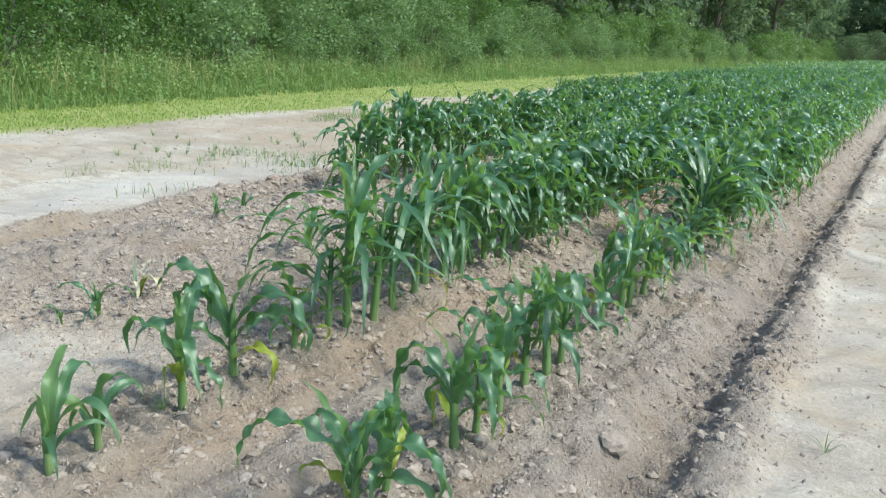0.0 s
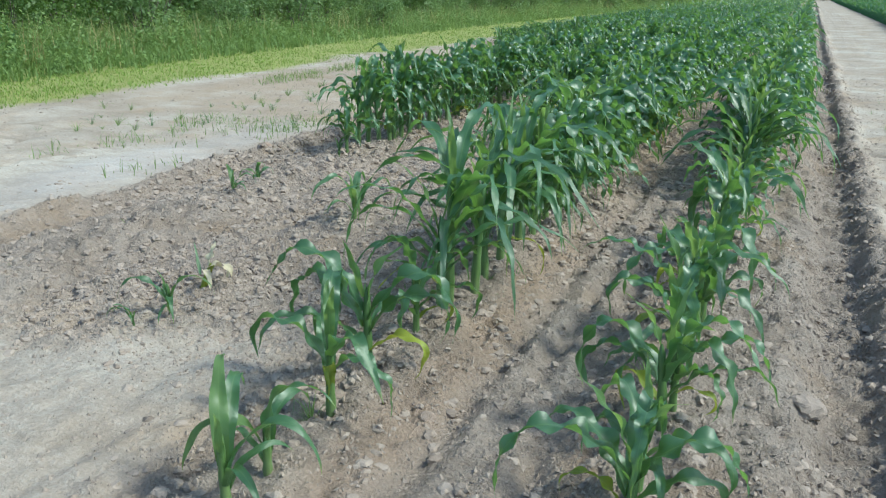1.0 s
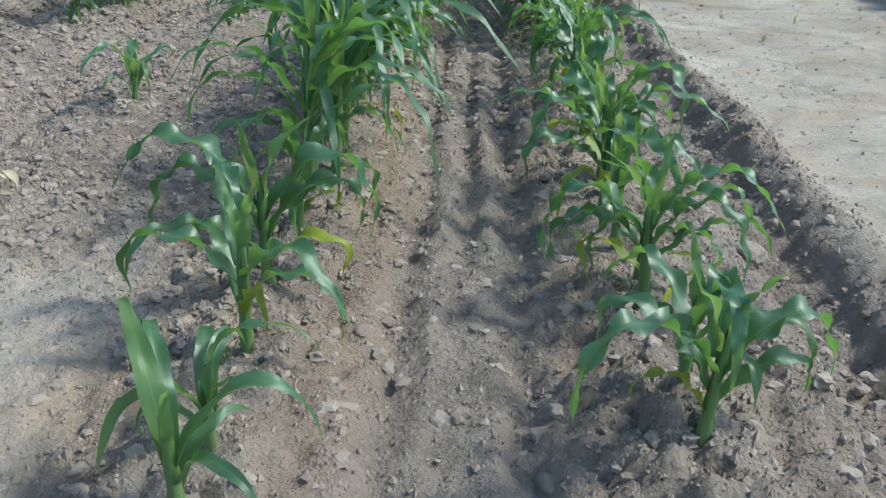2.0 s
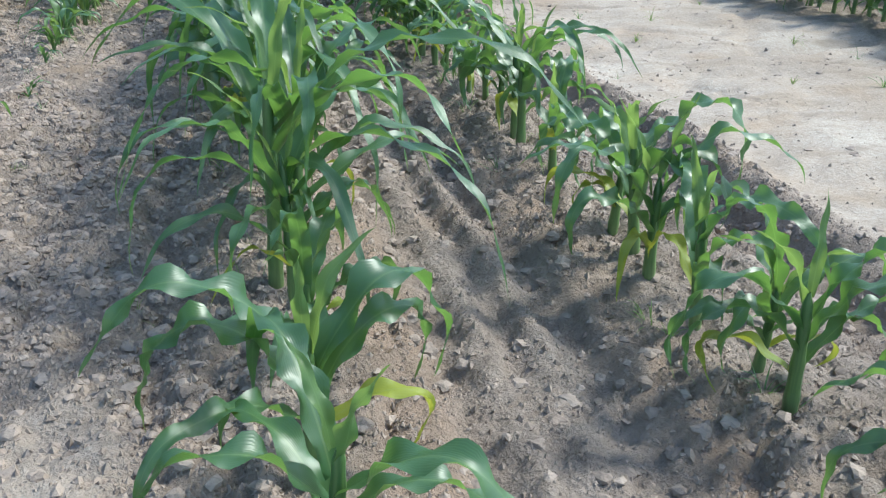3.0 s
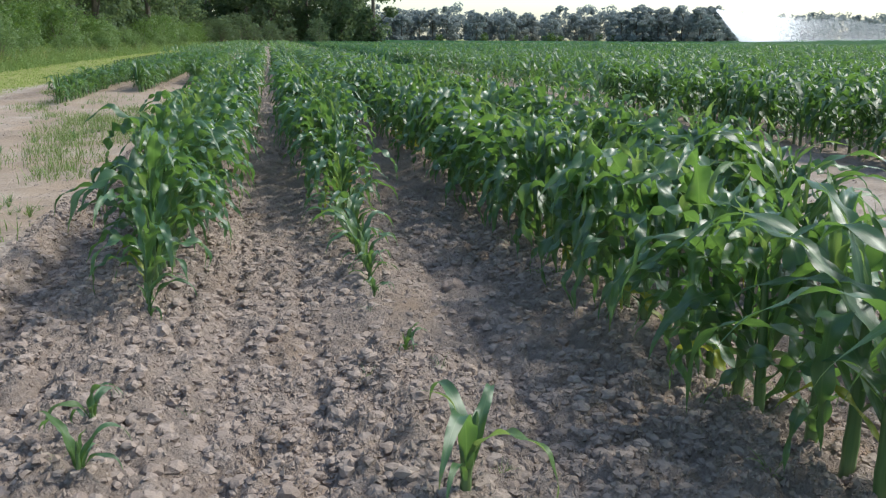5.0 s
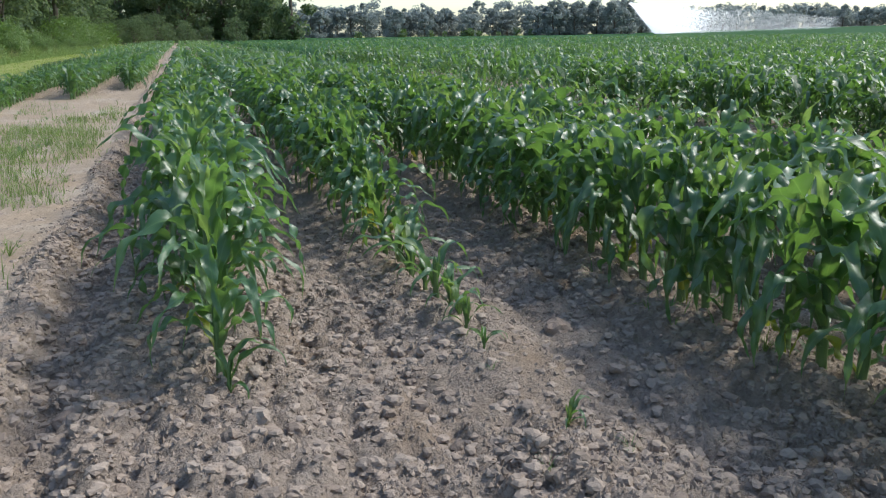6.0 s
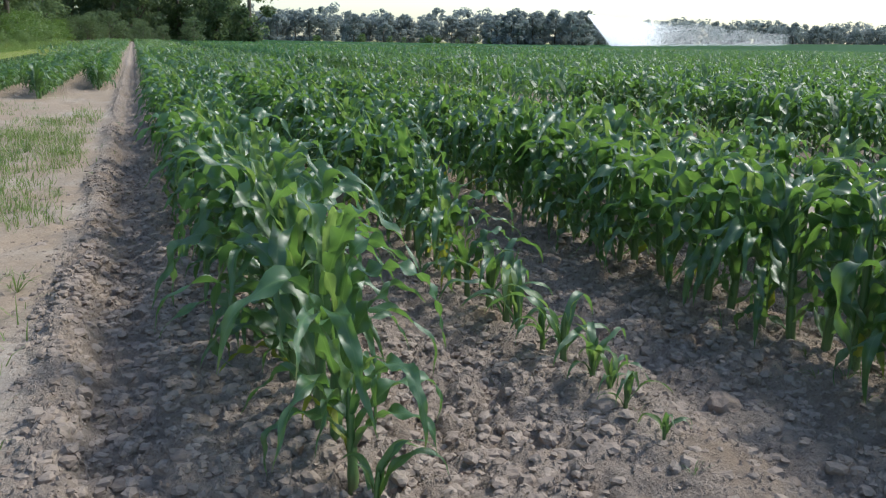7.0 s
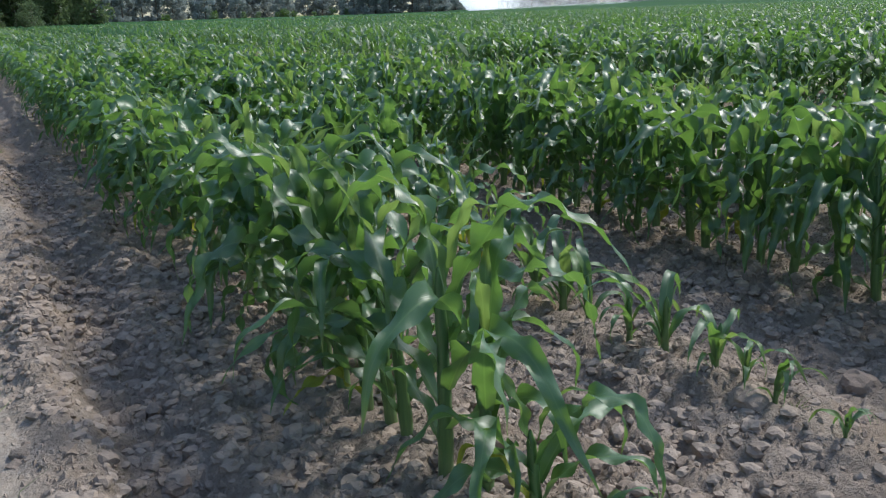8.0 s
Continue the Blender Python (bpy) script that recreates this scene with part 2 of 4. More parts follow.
def rough(x, y, seed, octaves=3):
    total, amp = 0.0, 1.0
    for i in range(octaves):
        total = total + amp * (lattice(x * 2 ** i + 31 * i, y * 2 ** i + 17 * i, seed + i) - 0.5)
        amp *= 0.55
    return total


def lumps(x, y, size, seed):
    """Rounded clods packed side by side, 0 to 1."""
    u, w = x / size, y / size
    xi, yi = np.floor(u).astype(int), np.floor(w).astype(int)
    q_ = np.random.default_rng(seed)
    jx, jy, jh = q_.random((256, 256)), q_.random((256, 256)), q_.random((256, 256))
    best = np.zeros_like(u)
    for a in (-1, 0, 1):
        for b in (-1, 0, 1):
            ci, cj = (xi + a) % 256, (yi + b) % 256
            d2 = (xi + a + jx[ci, cj] - u) ** 2 + (yi + b + jy[ci, cj] - w) ** 2
            r2 = 0.12 + 0.42 * jh[ci, cj] ** 2
            best = np.maximum(best, np.sqrt(np.clip(1 - d2 / r2, 0, 1)) * (0.25 + 0.75 * jh[ci, cj]))
    return best


def step(a, b, x):
    k = np.clip((x - a) / (b - a), 0, 1)
    return k * k * (3 - 2 * k)


# ---- the plan: four maize rows along y between two sandy lanes ----
ROWS = (-0.83, -1.59, -2.38, -3.13)
RUT_A, RUT_B = -0.42, -3.60
FIELD_X, PITCH = 1.88, 0.775
VERGE = -7.1
SPRAY_X = 118.5


def weed_edge(y):
    """Where the mown strip ends and the weeds and shrubs begin; it swings away, then closes in on the row ends."""
    return -8.2 - 0.07 * y * np.clip(1 - y / 88, 0, 1)


def calm(x, y):
    """The swept strip between the first two rows, with fewer clods."""
    return np.exp(-((x + 1.17) / 0.19) ** 4) * (1 - step(3.6, 5.2, y))


def tilled_mask(x, y):
    wob = 0.12 * rough(x * 0.9, y * 0.9, 51)
    m = step(-3.92, -3.72, x + wob) * (1 - step(-0.28, -0.14, x + wob))
    front = step(0.45, 1.0, y + 0.9 * rough(x * 1.7, y * 0.8, 61))
    smooth = (1 - step(-1.95, -1.7, x + wob)) * (1 - step(1.5, 2.3, y + 0.5 * rough(x * 2, y * 2, 71)))
    m = m * front * (1 - 0.75 * smooth)
    right = step(FIELD_X - 0.45, FIELD_X - 0.25, x + wob)
    left = step(15.0, 16.0, y - 1.6 * (x + 6.5) + 4 * wob) * step(-6.9, -6.6, x) * (1 - step(-3.92, -3.75, x))
    return np.maximum(np.maximum(m, right), left)


def ground_z(x, y):
    x, y = np.asarray(x, float), np.asarray(y, float)
    t = tilled_mask(x, y)
    z = 0.012 * rough(x * 0.7, y * 0.7, 11)
    bend = x + 0.03 * rough(y * 1.3, x * 0 + 2, 81)
    for r in ROWS:
        d = bend - r
        z = z + t * (0.036 + 0.02 * rough(y * 2.5, x * 0 + r * 5, 91)) * np.exp(-(d / 0.15) ** 2)
        z = z - t * 0.018 * np.exp(-((np.abs(d) - 0.26) / 0.07) ** 2)
    inner = step(-3.3, -3.1, x) * (1 - step(-0.75, -0.6, x))
    z = z + t * inner * (0.006 + 0.018 * calm(x, y)) * np.sin(bend * 2 * np.pi / 0.13) * (0.75 + 1.3 * rough(x * 6, y * 0.7, 101))
    for c, deep in ((RUT_A, 0.078), (RUT_B, 0.060)):
        d = bend - c
        z = z - deep * np.exp(-(d / 0.095) ** 4) * step(0.2, 1.0, y)
        z = z + 0.034 * np.exp(-((np.abs(d) - 0.18) / 0.06) ** 2) * step(0.2, 1.2, y) * (0.6 + 1.2 * rough(x * 5, y * 3, 131))
        z = z + 0.010 * np.exp(-(d / 0.10) ** 4) * np.sin(y * 2 * np.pi / 0.13 + 9 * np.abs(d)) * step(0.5, 1.2, y)
    z = z + t * (0.022 * rough(x * 5, y * 3.5, 21) + 0.012 * rough(x * 24, y * 24, 31) + 0.008 * rough(x * 45, y * 45, 41, 2))
    if np.ndim(x) > 0:
        z = z + t * (1 - 0.5 * calm(x, y)) * (0.45 + 0.9 * np.clip(rough(x * 2.2, y * 1.4, 171) + 0.5, 0, 1)) * (0.014 * lumps(x, y * 0.7, 0.11, 201) + 0.021 * lumps(x + 3, y * 0.8, 0.06, 202) + 0.022 * lumps(x, y + 5, 0.038, 203))
    pan = 1 - t
    z = z + pan * (0.020 * rough(x * 3.2, y * 3.2, 111) + 0.016 * rough(x * 2 + y * 2, (y - x) * 7, 121) + 0.004 * rough(x * 16, y * 16, 122))
    z = z - pan * 0.026 * np.exp(-((y - 4.52 - 0.10 * (x - 1) - 0.05 * rough(x * 3, y * 0, 281)) / 0.05) ** 2) * step(0.1, 0.5, x) * (1 - step(1.5, 1.8, x))
    crack = np.abs(rough(x * 1.4 + 7, y * 0.9, 181, 2))
    z = z - pan * 0.022 * (1 - step(0.0, 0.045, crack)) * step(0.0, 0.2, rough(x * 0.8, y * 0.8, 191) + 0.1)
    return z


def flank_ochre(x, y):
    """Orange-brown tint along the flanks of the inner rows."""
    k = np.exp(-((x + 1.43) / 0.09) ** 2) + 0.8 * np.exp(-((x + 0.98) / 0.08) ** 2) + 0.5 * np.exp(-((x + 1.78) / 0.09) ** 2)
    return np.clip(k * tilled_mask(x, y) * (0.7 + 0.9 * rough(x * 3, y * 1.2, 231)), 0, 1)


def track_dirt(x, y):
    """Browner trampled earth on the west lane further on."""
    return step(5.2, 7.5, y + 1.2 * rough(x, y * 0.6, 241)) * (1 - step(-3.95, -3.8, x)) * step(VERGE, VERGE + 0.8, x)


def crust_band(x, y):
    """The pale washed crust where water has run along the tilled edge of the west lane."""
    d = x + 4.22 + 0.12 * rough(x * 0.8, y * 0.8, 251)
    return np.exp(-(d / 0.27) ** 4) * step(1.5, 2.5, y) * (1 - step(5.0, 6.0, y))


def axis(stops):
    """Grid lines that are fine in the middle and widen outwards: (end, spacing there) in turn."""
    out = [stops[0][0]]
    for (a, da), (b, db) in zip(stops, stops[1:]):
        n = max(1, int(round(2 * (b - a) / (da + db))))
        k = np.linspace(0, 1, n + 1)[1:]
        w = da + (db - da) * k
        c = np.cumsum(w)
        out.extend(a + (b - a) * c / c[-1])
    return np.array(out)


gx = axis([(-900, 200), (-60, 4), (-12, 0.3), (-7.5, 0.09), (-4.4, 0.03), (-3.9, 0.0145), (-0.15, 0.0145), (0.5, 0.03), (2.2, 0.07), (8, 0.4), (60, 4), (900, 200)])
gy = axis([(-300, 100), (-6, 0.6), (0.4, 0.06), (1.0, 0.0145), (5.4, 0.0145), (6.4, 0.02), (9, 0.04), (16, 0.1), (40, 1.0), (120, 5), (1200, 200)])
X, Y = np.meshgrid(gx, gy, indexing="xy")
Z = ground_z(X, Y)
nx, ny = len(gx), len(gy)
idx = np.arange(nx * ny).reshape(ny, nx)
faces = np.stack([idx[:-1, :-1], idx[:-1, 1:], idx[1:, 1:], idx[1:, :-1]], -1).reshape(-1, 4)
me = quads("ground", np.stack([X, Y, Z], -1).reshape(-1, 3), faces, M_SOIL)
for key, values in (("tilled", tilled_mask(X, Y)), ("sward", np.maximum(1 - step(VERGE - 0.25, VERGE + 0.1, X + 0.5 * rough(X * 0.5, Y * 0.5, 141)), step(240, 250, Y))), ("ridge", flank_ochre(X, Y)), ("track", track_dirt(X, Y)), ("crust", crust_band(X, Y))):
    me.attributes.new(key, "FLOAT", "POINT").data.foreach_set("value", values.ravel().astype(np.float32))
ground = tagged(new("ground", me), "sandy brown field soil with ridged rows and wheel ruts", "ground", kind="structure")


# ---- maize ----
def blade(length, width, az, h0, rise, droop, seed, n=19, c=5, r0=0.008, wave=1.0, curl=0.5, fold=0.42, snap=0.6):
    """One maize leaf: an arching, folded, wavy blade. Corners, faces, leaf coordinates."""
    q = np.random.default_rng(seed)
    s = np.linspace(0, 1, n)
    ds = length / (n - 1)
    bend = 1 / (1 + np.exp(-(s - q.uniform(0.44, 0.72)) / q.uniform(0.05, 0.11)))
    pitch = rise - droop * ((1 - snap) * s ** q.uniform(1.05, 1.65) + snap * (bend - bend[0])) + 0.16 * min(1.0, wave + 0.3) * np.clip(s * 2, 0, 1) * np.sin(s * q.uniform(9, 17) + q.uniform(0, 6))
    turn = az + curl * q.uniform(-1, 1) * s ** 1.5
    d = np.stack([np.cos(pitch) * np.cos(turn), np.cos(pitch) * np.sin(turn), np.sin(pitch)], -1)
    mid = np.vstack([[0, 0, 0], np.cumsum((d[1:] + d[:-1]) / 2 * ds, 0)])
    mid = mid + np.array([r0 * np.cos(az), r0 * np.sin(az), h0])
    side = np.stack([-np.sin(turn), np.cos(turn), np.zeros(n)], -1)
    up = np.cross(d, side)
    roll = q.uniform(-1.1, 1.1) * s ** 1.3
    side, up = side * np.cos(roll)[:, None] + up * np.sin(roll)[:, None], up * np.cos(roll)[:, None] - side * np.sin(roll)[:, None]
    w = width * np.clip((0.42 + 0.58 * np.clip(s / 0.35, 0, 1) ** 0.8) * (1 - s ** 1.45) ** 0.95, 0.012, None)
    u = np.linspace(-1, 1, c)
    ph = q.uniform(0, 6.28, 2)
    freq = q.uniform(3.6, 6.4) * min(1.0, max(0.4, length / 0.38))
    rip = np.where(u[None, :] < 0, np.sin(s * freq * 6.28 + ph[0])[:, None], np.sin(s * freq * 6.0 + ph[1])[:, None])
    lift = fold * (1 - 0.75 * s[:, None]) * np.abs(u)[None, :] * w[:, None] / 2
    lift = lift + wave * 0.46 * rip * (u ** 2)[None, :] * w[:, None] * np.clip(s * 3, 0, 1)[:, None]
    v = mid[:, None, :] + side[:, None, :] * (u[None, :, None] * w[:, None, None] / 2) + up[:, None, :] * lift[:, :, None]
    i = np.arange(n * c).reshape(n, c)
    f = np.stack([i[:-1, :-1], i[:-1, 1:], i[1:, 1:], i[1:, :-1]], -1).reshape(-1, 4)
    uv = np.stack([np.broadcast_to((u + 1) / 2, (n, c)), np.broadcast_to(s[:, None], (n, c))], -1).reshape(-1, 2)
    return v.reshape(-1, 3), f, uv


def tube(points, radii, sides=8):
    points, radii = np.asarray(points, float), np.asarray(radii, float)
    a = np.linspace(0, 2 * np.pi, sides, endpoint=False)
    d = np.gradient(points, axis=0)
    d /= np.linalg.norm(d, axis=1)[:, None]
    ref = np.array([1.0, 0.13, 0.0])
    e1 = np.cross(d, ref)
    e1 /= np.linalg.norm(e1, axis=1)[:, None]
    e2 = np.cross(d, e1)
    v = points[:, None] + radii[:, None, None] * (np.cos(a)[None, :, None] * e1[:, None] + np.sin(a)[None, :, None] * e2[:, None])
    n = len(points)
    i = np.arange(n * sides).reshape(n, sides)
    j = np.roll(i, -1, 1)
    f = np.stack([i[:-1], j[:-1], j[1:], i[1:]], -1).reshape(-1, 4)
    return v.reshape(-1, 3), f


def maize_leaves(h, q, count=10, reach=0.77, low=0.15, base=0.08, top=0.58, slim=1.0, lay=0.0):
    """What sets the leaves of a plant h metres high: length, width, heading, height on the stalk, rise, droop."""
    plane = q.uniform(0, math.pi)
    out = []
    for k in range(count):
        g = k / (count - 1)
        az = plane + (k % 2) * math.pi + q.normal(0, 0.38 if count > 7 else 0.8)
        body = math.sin(math.pi * (low + (0.78 - low) * g))
        long = reach * h * (0.34 + 0.56 * body) * q.uniform(0.85, 1.15)
        wide = 0.058 * slim * (h / 0.6) ** 0.34 * (0.34 + 0.68 * body) * q.uniform(0.88, 1.14)
        height = h * (base + (top - base) * g)
        lift = math.radians(58 - lay + 18 * g + q.normal(0, 8))
        sag = math.radians(140 - 8 * g + q.normal(0, 20))
        if h < 0.46:
            lift, sag, wide = lift + math.radians(30 * (0.5 - h)), sag + 0.3, wide * (0.85 if h < 0.3 else 1.15)
        if k >= count - (2 if count > 7 else 1):
            long, wide, lift, sag = long * 0.6, wide * 0.6, math.radians(q.uniform(70, 85)), math.radians(q.uniform(15, 95))
        out.append((long, wide, az, height, lift, sag))
    return out


def part(name, me, parent, label=""):
    ob = new(name, me)
    ob.parent = parent
    return tagged(ob, label) if label else ob


def maize_stalk(h, q):
    lean = q.uniform(-0.03, 0.03, 2) * h
    k = np.linspace(0, 1, 13)
    base = min(0.0150, 0.0045 + 0.022 * h)
    r = base * (1.05 - 0.45 * k)
    r = r * (1 + 0.13 * (np.arange(13) % 3 == 0))
    r[-1] *= 0.25
    pts = np.stack([lean[0] * k ** 2, lean[1] * k ** 2, -0.02 + (0.60 * h + 0.02) * k], -1)
    return tube(pts, r, 8)


def maize_blades(h, q, count, n, c, reach=0.77, low=0.15, wave=1.0, base=0.08, snap=0.6, top=0.58, slim=1.0, lay=0.0):
    """The blades of one plant that is h high over all, and the height of its stalk's measure."""
    made = [blade(*leaf, int(q.integers(1 << 30)), n, c, wave=wave, snap=snap) for leaf in maize_leaves(h, q, count, reach, low, base, top, slim, lay)]
    k = h / max(float(v[:, 2].max()) for v, f, u in made)
    return [(v * k, f, u) for v, f, u in made], h * k


def build_maize(h, seed, count=10, dry=0, reach=0.77, low=0.15, wave=1.0, base=0.08, snap=0.6, top=0.58, slim=1.0, lay=0.0):
    q = np.random.default_rng(seed)
    root = new("maize_plant")
    root.empty_display_size = 0.05
    made, size = maize_blades(h, q, count, 31, 5, reach, low, wave, base, snap, top, slim, lay)
    v, f = maize_stalk(size, q)
    part("stalk", quads("stalk", v, f, M_STALK), root)
    for k, (v, f, u) in enumerate(made):
        poor = k < dry
        part("leaf", quads("leaf", v, f, M_YELLOW if poor else M_YOUNG if k >= count - 2 else M_LEAF, u), root, "yellowing lower leaf" if poor else "pale upright young leaf" if k >= count - 2 else "")
    return root


TALL = [build_maize(0.60, 100 + i, 14, dry=1 if i % 3 == 0 else 0, reach=0.76, low=0.14, wave=1.2, base=0.07, snap=0.75, slim=0.98, lay=10) for i in range(9)]
FRONT = [build_maize(0.60, 150 + i, 12, dry=i % 2, reach=1.0, low=0.10, wave=0.6, base=0.22, snap=0.30, top=0.56, slim=0.80, lay=10) for i in range(5)]
LEAD = [build_maize(0.60, 170 + i, 10, reach=0.84, low=0.16, wave=1.0, base=0.10, snap=0.55, top=0.60, slim=0.92, lay=6) for i in range(3)]
MEDIUM = [build_maize(0.42, 200 + i, 8, dry=1, reach=1.02, low=0.14, wave=0.8, base=0.22, snap=0.4, top=0.56, lay=6) for i in range(7)]
SMALL = [build_maize(0.24, 300 + i, 6, reach=1.15, low=0.12, wave=0.5, base=0.15, snap=0.3, top=0.36) for i in range(5)]
LABELS = {0: "tall green maize plant with arching glossy leaves", 1: "knee-high green maize plant with drooping leaves", 2: "small young maize plant standing in bare soil"}
used = set()
turns = {}


def plant(x, y, h, turn=None, front=False, lead=False):
    """A maize plant of about that height at its place in the row."""
    kind = 0 if h > 0.46 else 1 if h > 0.29 else 2
    pool, size = ((TALL, 0.60), (MEDIUM, 0.42), (SMALL, 0.24))[kind]
    if front and kind == 0:
        pool = FRONT
    if lead and kind == 0:
        pool = LEAD
    turns[id(pool)] = turns.get(id(pool), -1) + 1
    ob = pool[turns[id(pool)] % len(pool)]
    z = float(ground_z(x, y)) - 0.006
    m = pose(x, y, z, float(rng.normal(0, 2.5)), float(rng.normal(0, 2.5)), float(rng.uniform(0, 360)) if turn is None else turn) 
    if ob.name in used:
        ob = copy_thing(ob, m @ Matrix.Scale(h / size / ob.scale[0], 4))
    else:
        used.add(ob.name)
        ob.matrix_basis = m @ Matrix.Scale(h / size, 4)
    tagged(ob, LABELS[kind], "maize plant", "maize plants in rows")
    return ob


PLACED = (
    (0, 1.34, 0.36), (0, 1.47, 0.32), (0, 1.80, 0.38), (0, 1.91, 0.36), (0, 2.09, 0.36), (0, 2.28, 0.42), (0, 2.40, 0.40), (0, 2.52, 0.38), (0, 2.93, 0.36), (0, 3.18, 0.44), (0, 3.27, 0.52), (0, 3.44, 0.42), (0, 3.60, 0.34), (0, 3.77, 0.30), (0, 3.96, 0.28), (0, 4.14, 0.31), (0, 4.31, 0.38), (0, 4.44, 0.56), (0, 4.53, 0.66),
    (1, 1.18, 0.27), (1, 1.31, 0.24), (1, 1.61, 0.38), (1, 1.82, 0.43), (1, 2.09, 0.36), (1, 2.27, 0.50), (1, 2.42, 0.66), (1, 2.52, 0.64), (1, 2.68, 0.58), (1, 2.84, 0.64), (1, 2.96, 0.60), (1, 3.08, 0.62),
    (2, 1.85, 0.09), (2, 1.98, 0.17), (2, 3.18, 0.24), (2, 4.00, 0.09), (2, 4.52, 0.10), (2, 4.70, 0.15), (2, 4.79, 0.14), (2, 4.88, 0.18), (2, 5.05, 0.26), (2, 5.18, 0.20), (2, 5.34, 0.25), (2, 5.50, 0.28), (2, 5.64, 0.27), (2, 5.80, 0.32), (2, 5.94, 0.36), (2, 6.08, 0.42), (2, 6.22, 0.46), (2, 6.36, 0.52), (2, 6.50, 0.50), (2, 6.66, 0.58), (2, 6.82, 0.58), (2, 6.98, 0.60), (2, 7.14, 0.58),
    (3, 3.36, 0.15), (3, 3.60, 0.14), (3, 4.40, 0.17), (3, 4.52, 0.36), (3, 4.68, 0.54), (3, 4.82, 0.60), (3, 4.98, 0.58), (3, 5.10, 0.60),
)
for r, y, h in PLACED:
    plant(ROWS[r] + float(rng.normal(0, 0.012)), y, h, front=r < 2, lead=r == 3)
NEAR_END = 12.5
for r, y0 in ((0, 4.66), (1, 3.22), (2, 7.28), (3, 5.20)):
    y = y0
    while y < NEAR_END:
        plant(ROWS[r] + float(rng.normal(0, 0.018)), y, float(np.clip(rng.normal(0.60, 0.045), 0.48, 0.70)))
        y += float(rng.uniform(0.105, 0.165))


def far_rows(name, label, spots, leaves, n, c, seed, kinds=30, tall=None):
    """Many standing plants of the field beyond in one mesh, turned and sized one by one."""
    q = np.random.default_rng(seed)
    spots = np.array(spots)
    pick = q.integers(kinds, size=len(spots))
    heap, stems = Heap(), Heap()
    for k in range(kinds):
        at = spots[pick == k]
        m = len(at)
        if m == 0:
            continue
        made = maize_blades(0.61, q, leaves, n, c, 0.76, 0.14, 1.0, 0.08, 0.75, lay=10)[0]
        v = np.concatenate([w[0] for w in made])
        step_ = np.cumsum([0] + [len(w[0]) for w in made[:-1]])
        f = np.concatenate([w[1] + d for w, d in zip(made, step_)])
        u = np.concatenate([w[2] for w in made])
        a_, size = q.uniform(0, 6.283, m), np.clip(q.normal(1.0, 0.075, m), 0.82, 1.15) * (1 if tall is None else tall(at[:, 0]))
        ca, sa = np.cos(a_) * size, np.sin(a_) * size
        x = v[None, :, 0] * ca[:, None] - v[None, :, 1] * sa[:, None] + at[:, :1]
        y = v[None, :, 0] * sa[:, None] + v[None, :, 1] * ca[:, None] + at[:, 1:]
        z = v[None, :, 2] * size[:, None]
        heap.add(np.stack([x, y, z], -1).reshape(-1, 3), (np.arange(m)[:, None, None] * len(v) + f[None]).reshape(-1, 4), np.tile(u, (m, 1)))
        if c > 2:
            w, g = tube([(0, 0, -0.02), (0, 0, 0.18), (0, 0, 0.37)], [0.014, 0.012, 0.006], 5)
            stems.add((w[None] + np.concatenate([at, np.zeros((m, 1))], 1)[:, None]).reshape(-1, 3), (np.arange(m)[:, None, None] * len(w) + g[None]).reshape(-1, 4))
    root = tagged(new(name), label, "maize rows", kind="stuff")
    part("leaves", heap.mesh("leaves", M_LEAF_FIELD), root)
    if stems.n:
        part("stalks", stems.mesh("stalks", M_STALK), root)
    return root


def spots_in(x_list, y0, y1, gap, q, keep=None):
    out = []
    for x in x_list:
        start = y0(x) if callable(y0) else y0
        y = start + q.uniform(0, gap)
        while y < y1:
            if keep is None or keep(x, y):
                out.append((x + q.normal(0, 0.02), y))
            y += q.uniform(0.75, 1.25) * gap
    return out


q = np.random.default_rng(21)
east = [FIELD_X + PITCH * k for k in range(60)]
wedge = lambda x, y: x < 1.35 * (y - 2.0) + 1.0
far_rows("maize_field_edge", "dense green maize rows beyond the sandy lane", spots_in(east[:14], 2.2, 13.0, 0.14, q, keep=wedge), 13, 12, 3, 31)
west_x = [-4.15, -4.9, -5.65, -6.4]
west_y = lambda x: {-4.15: 19.4, -4.9: 17.2, -5.65: 14.6, -6.4: 24.0}[x]
mid = spots_in(ROWS, NEAR_END, 34.0, 0.15, q) + spots_in(east, 13.0, 34.0, 0.19, q, keep=wedge)
far_rows("maize_block_west", "dense green maize block beside the sandy lane", spots_in(west_x, west_y, 34.0, 0.11, q), 11, 8, 3, 34, tall=lambda x: np.where(x > -5.3, 0.88, np.where(x > -6.0, 0.68, 0.54)))
far_rows("maize_field_middle", "dense green maize rows stretching across the field", mid, 9, 7, 2, 32)
dist = spots_in(list(ROWS) + west_x, 34.0, 121.0, 0.4, q) + spots_in([FIELD_X + PITCH * 1.6 * k for k in range(75)], 34.0, 90.0, 0.75, q, keep=wedge)
far_rows("maize_field_distance", "distant maize rows merging into one canopy", dist, 4, 4, 2, 33)

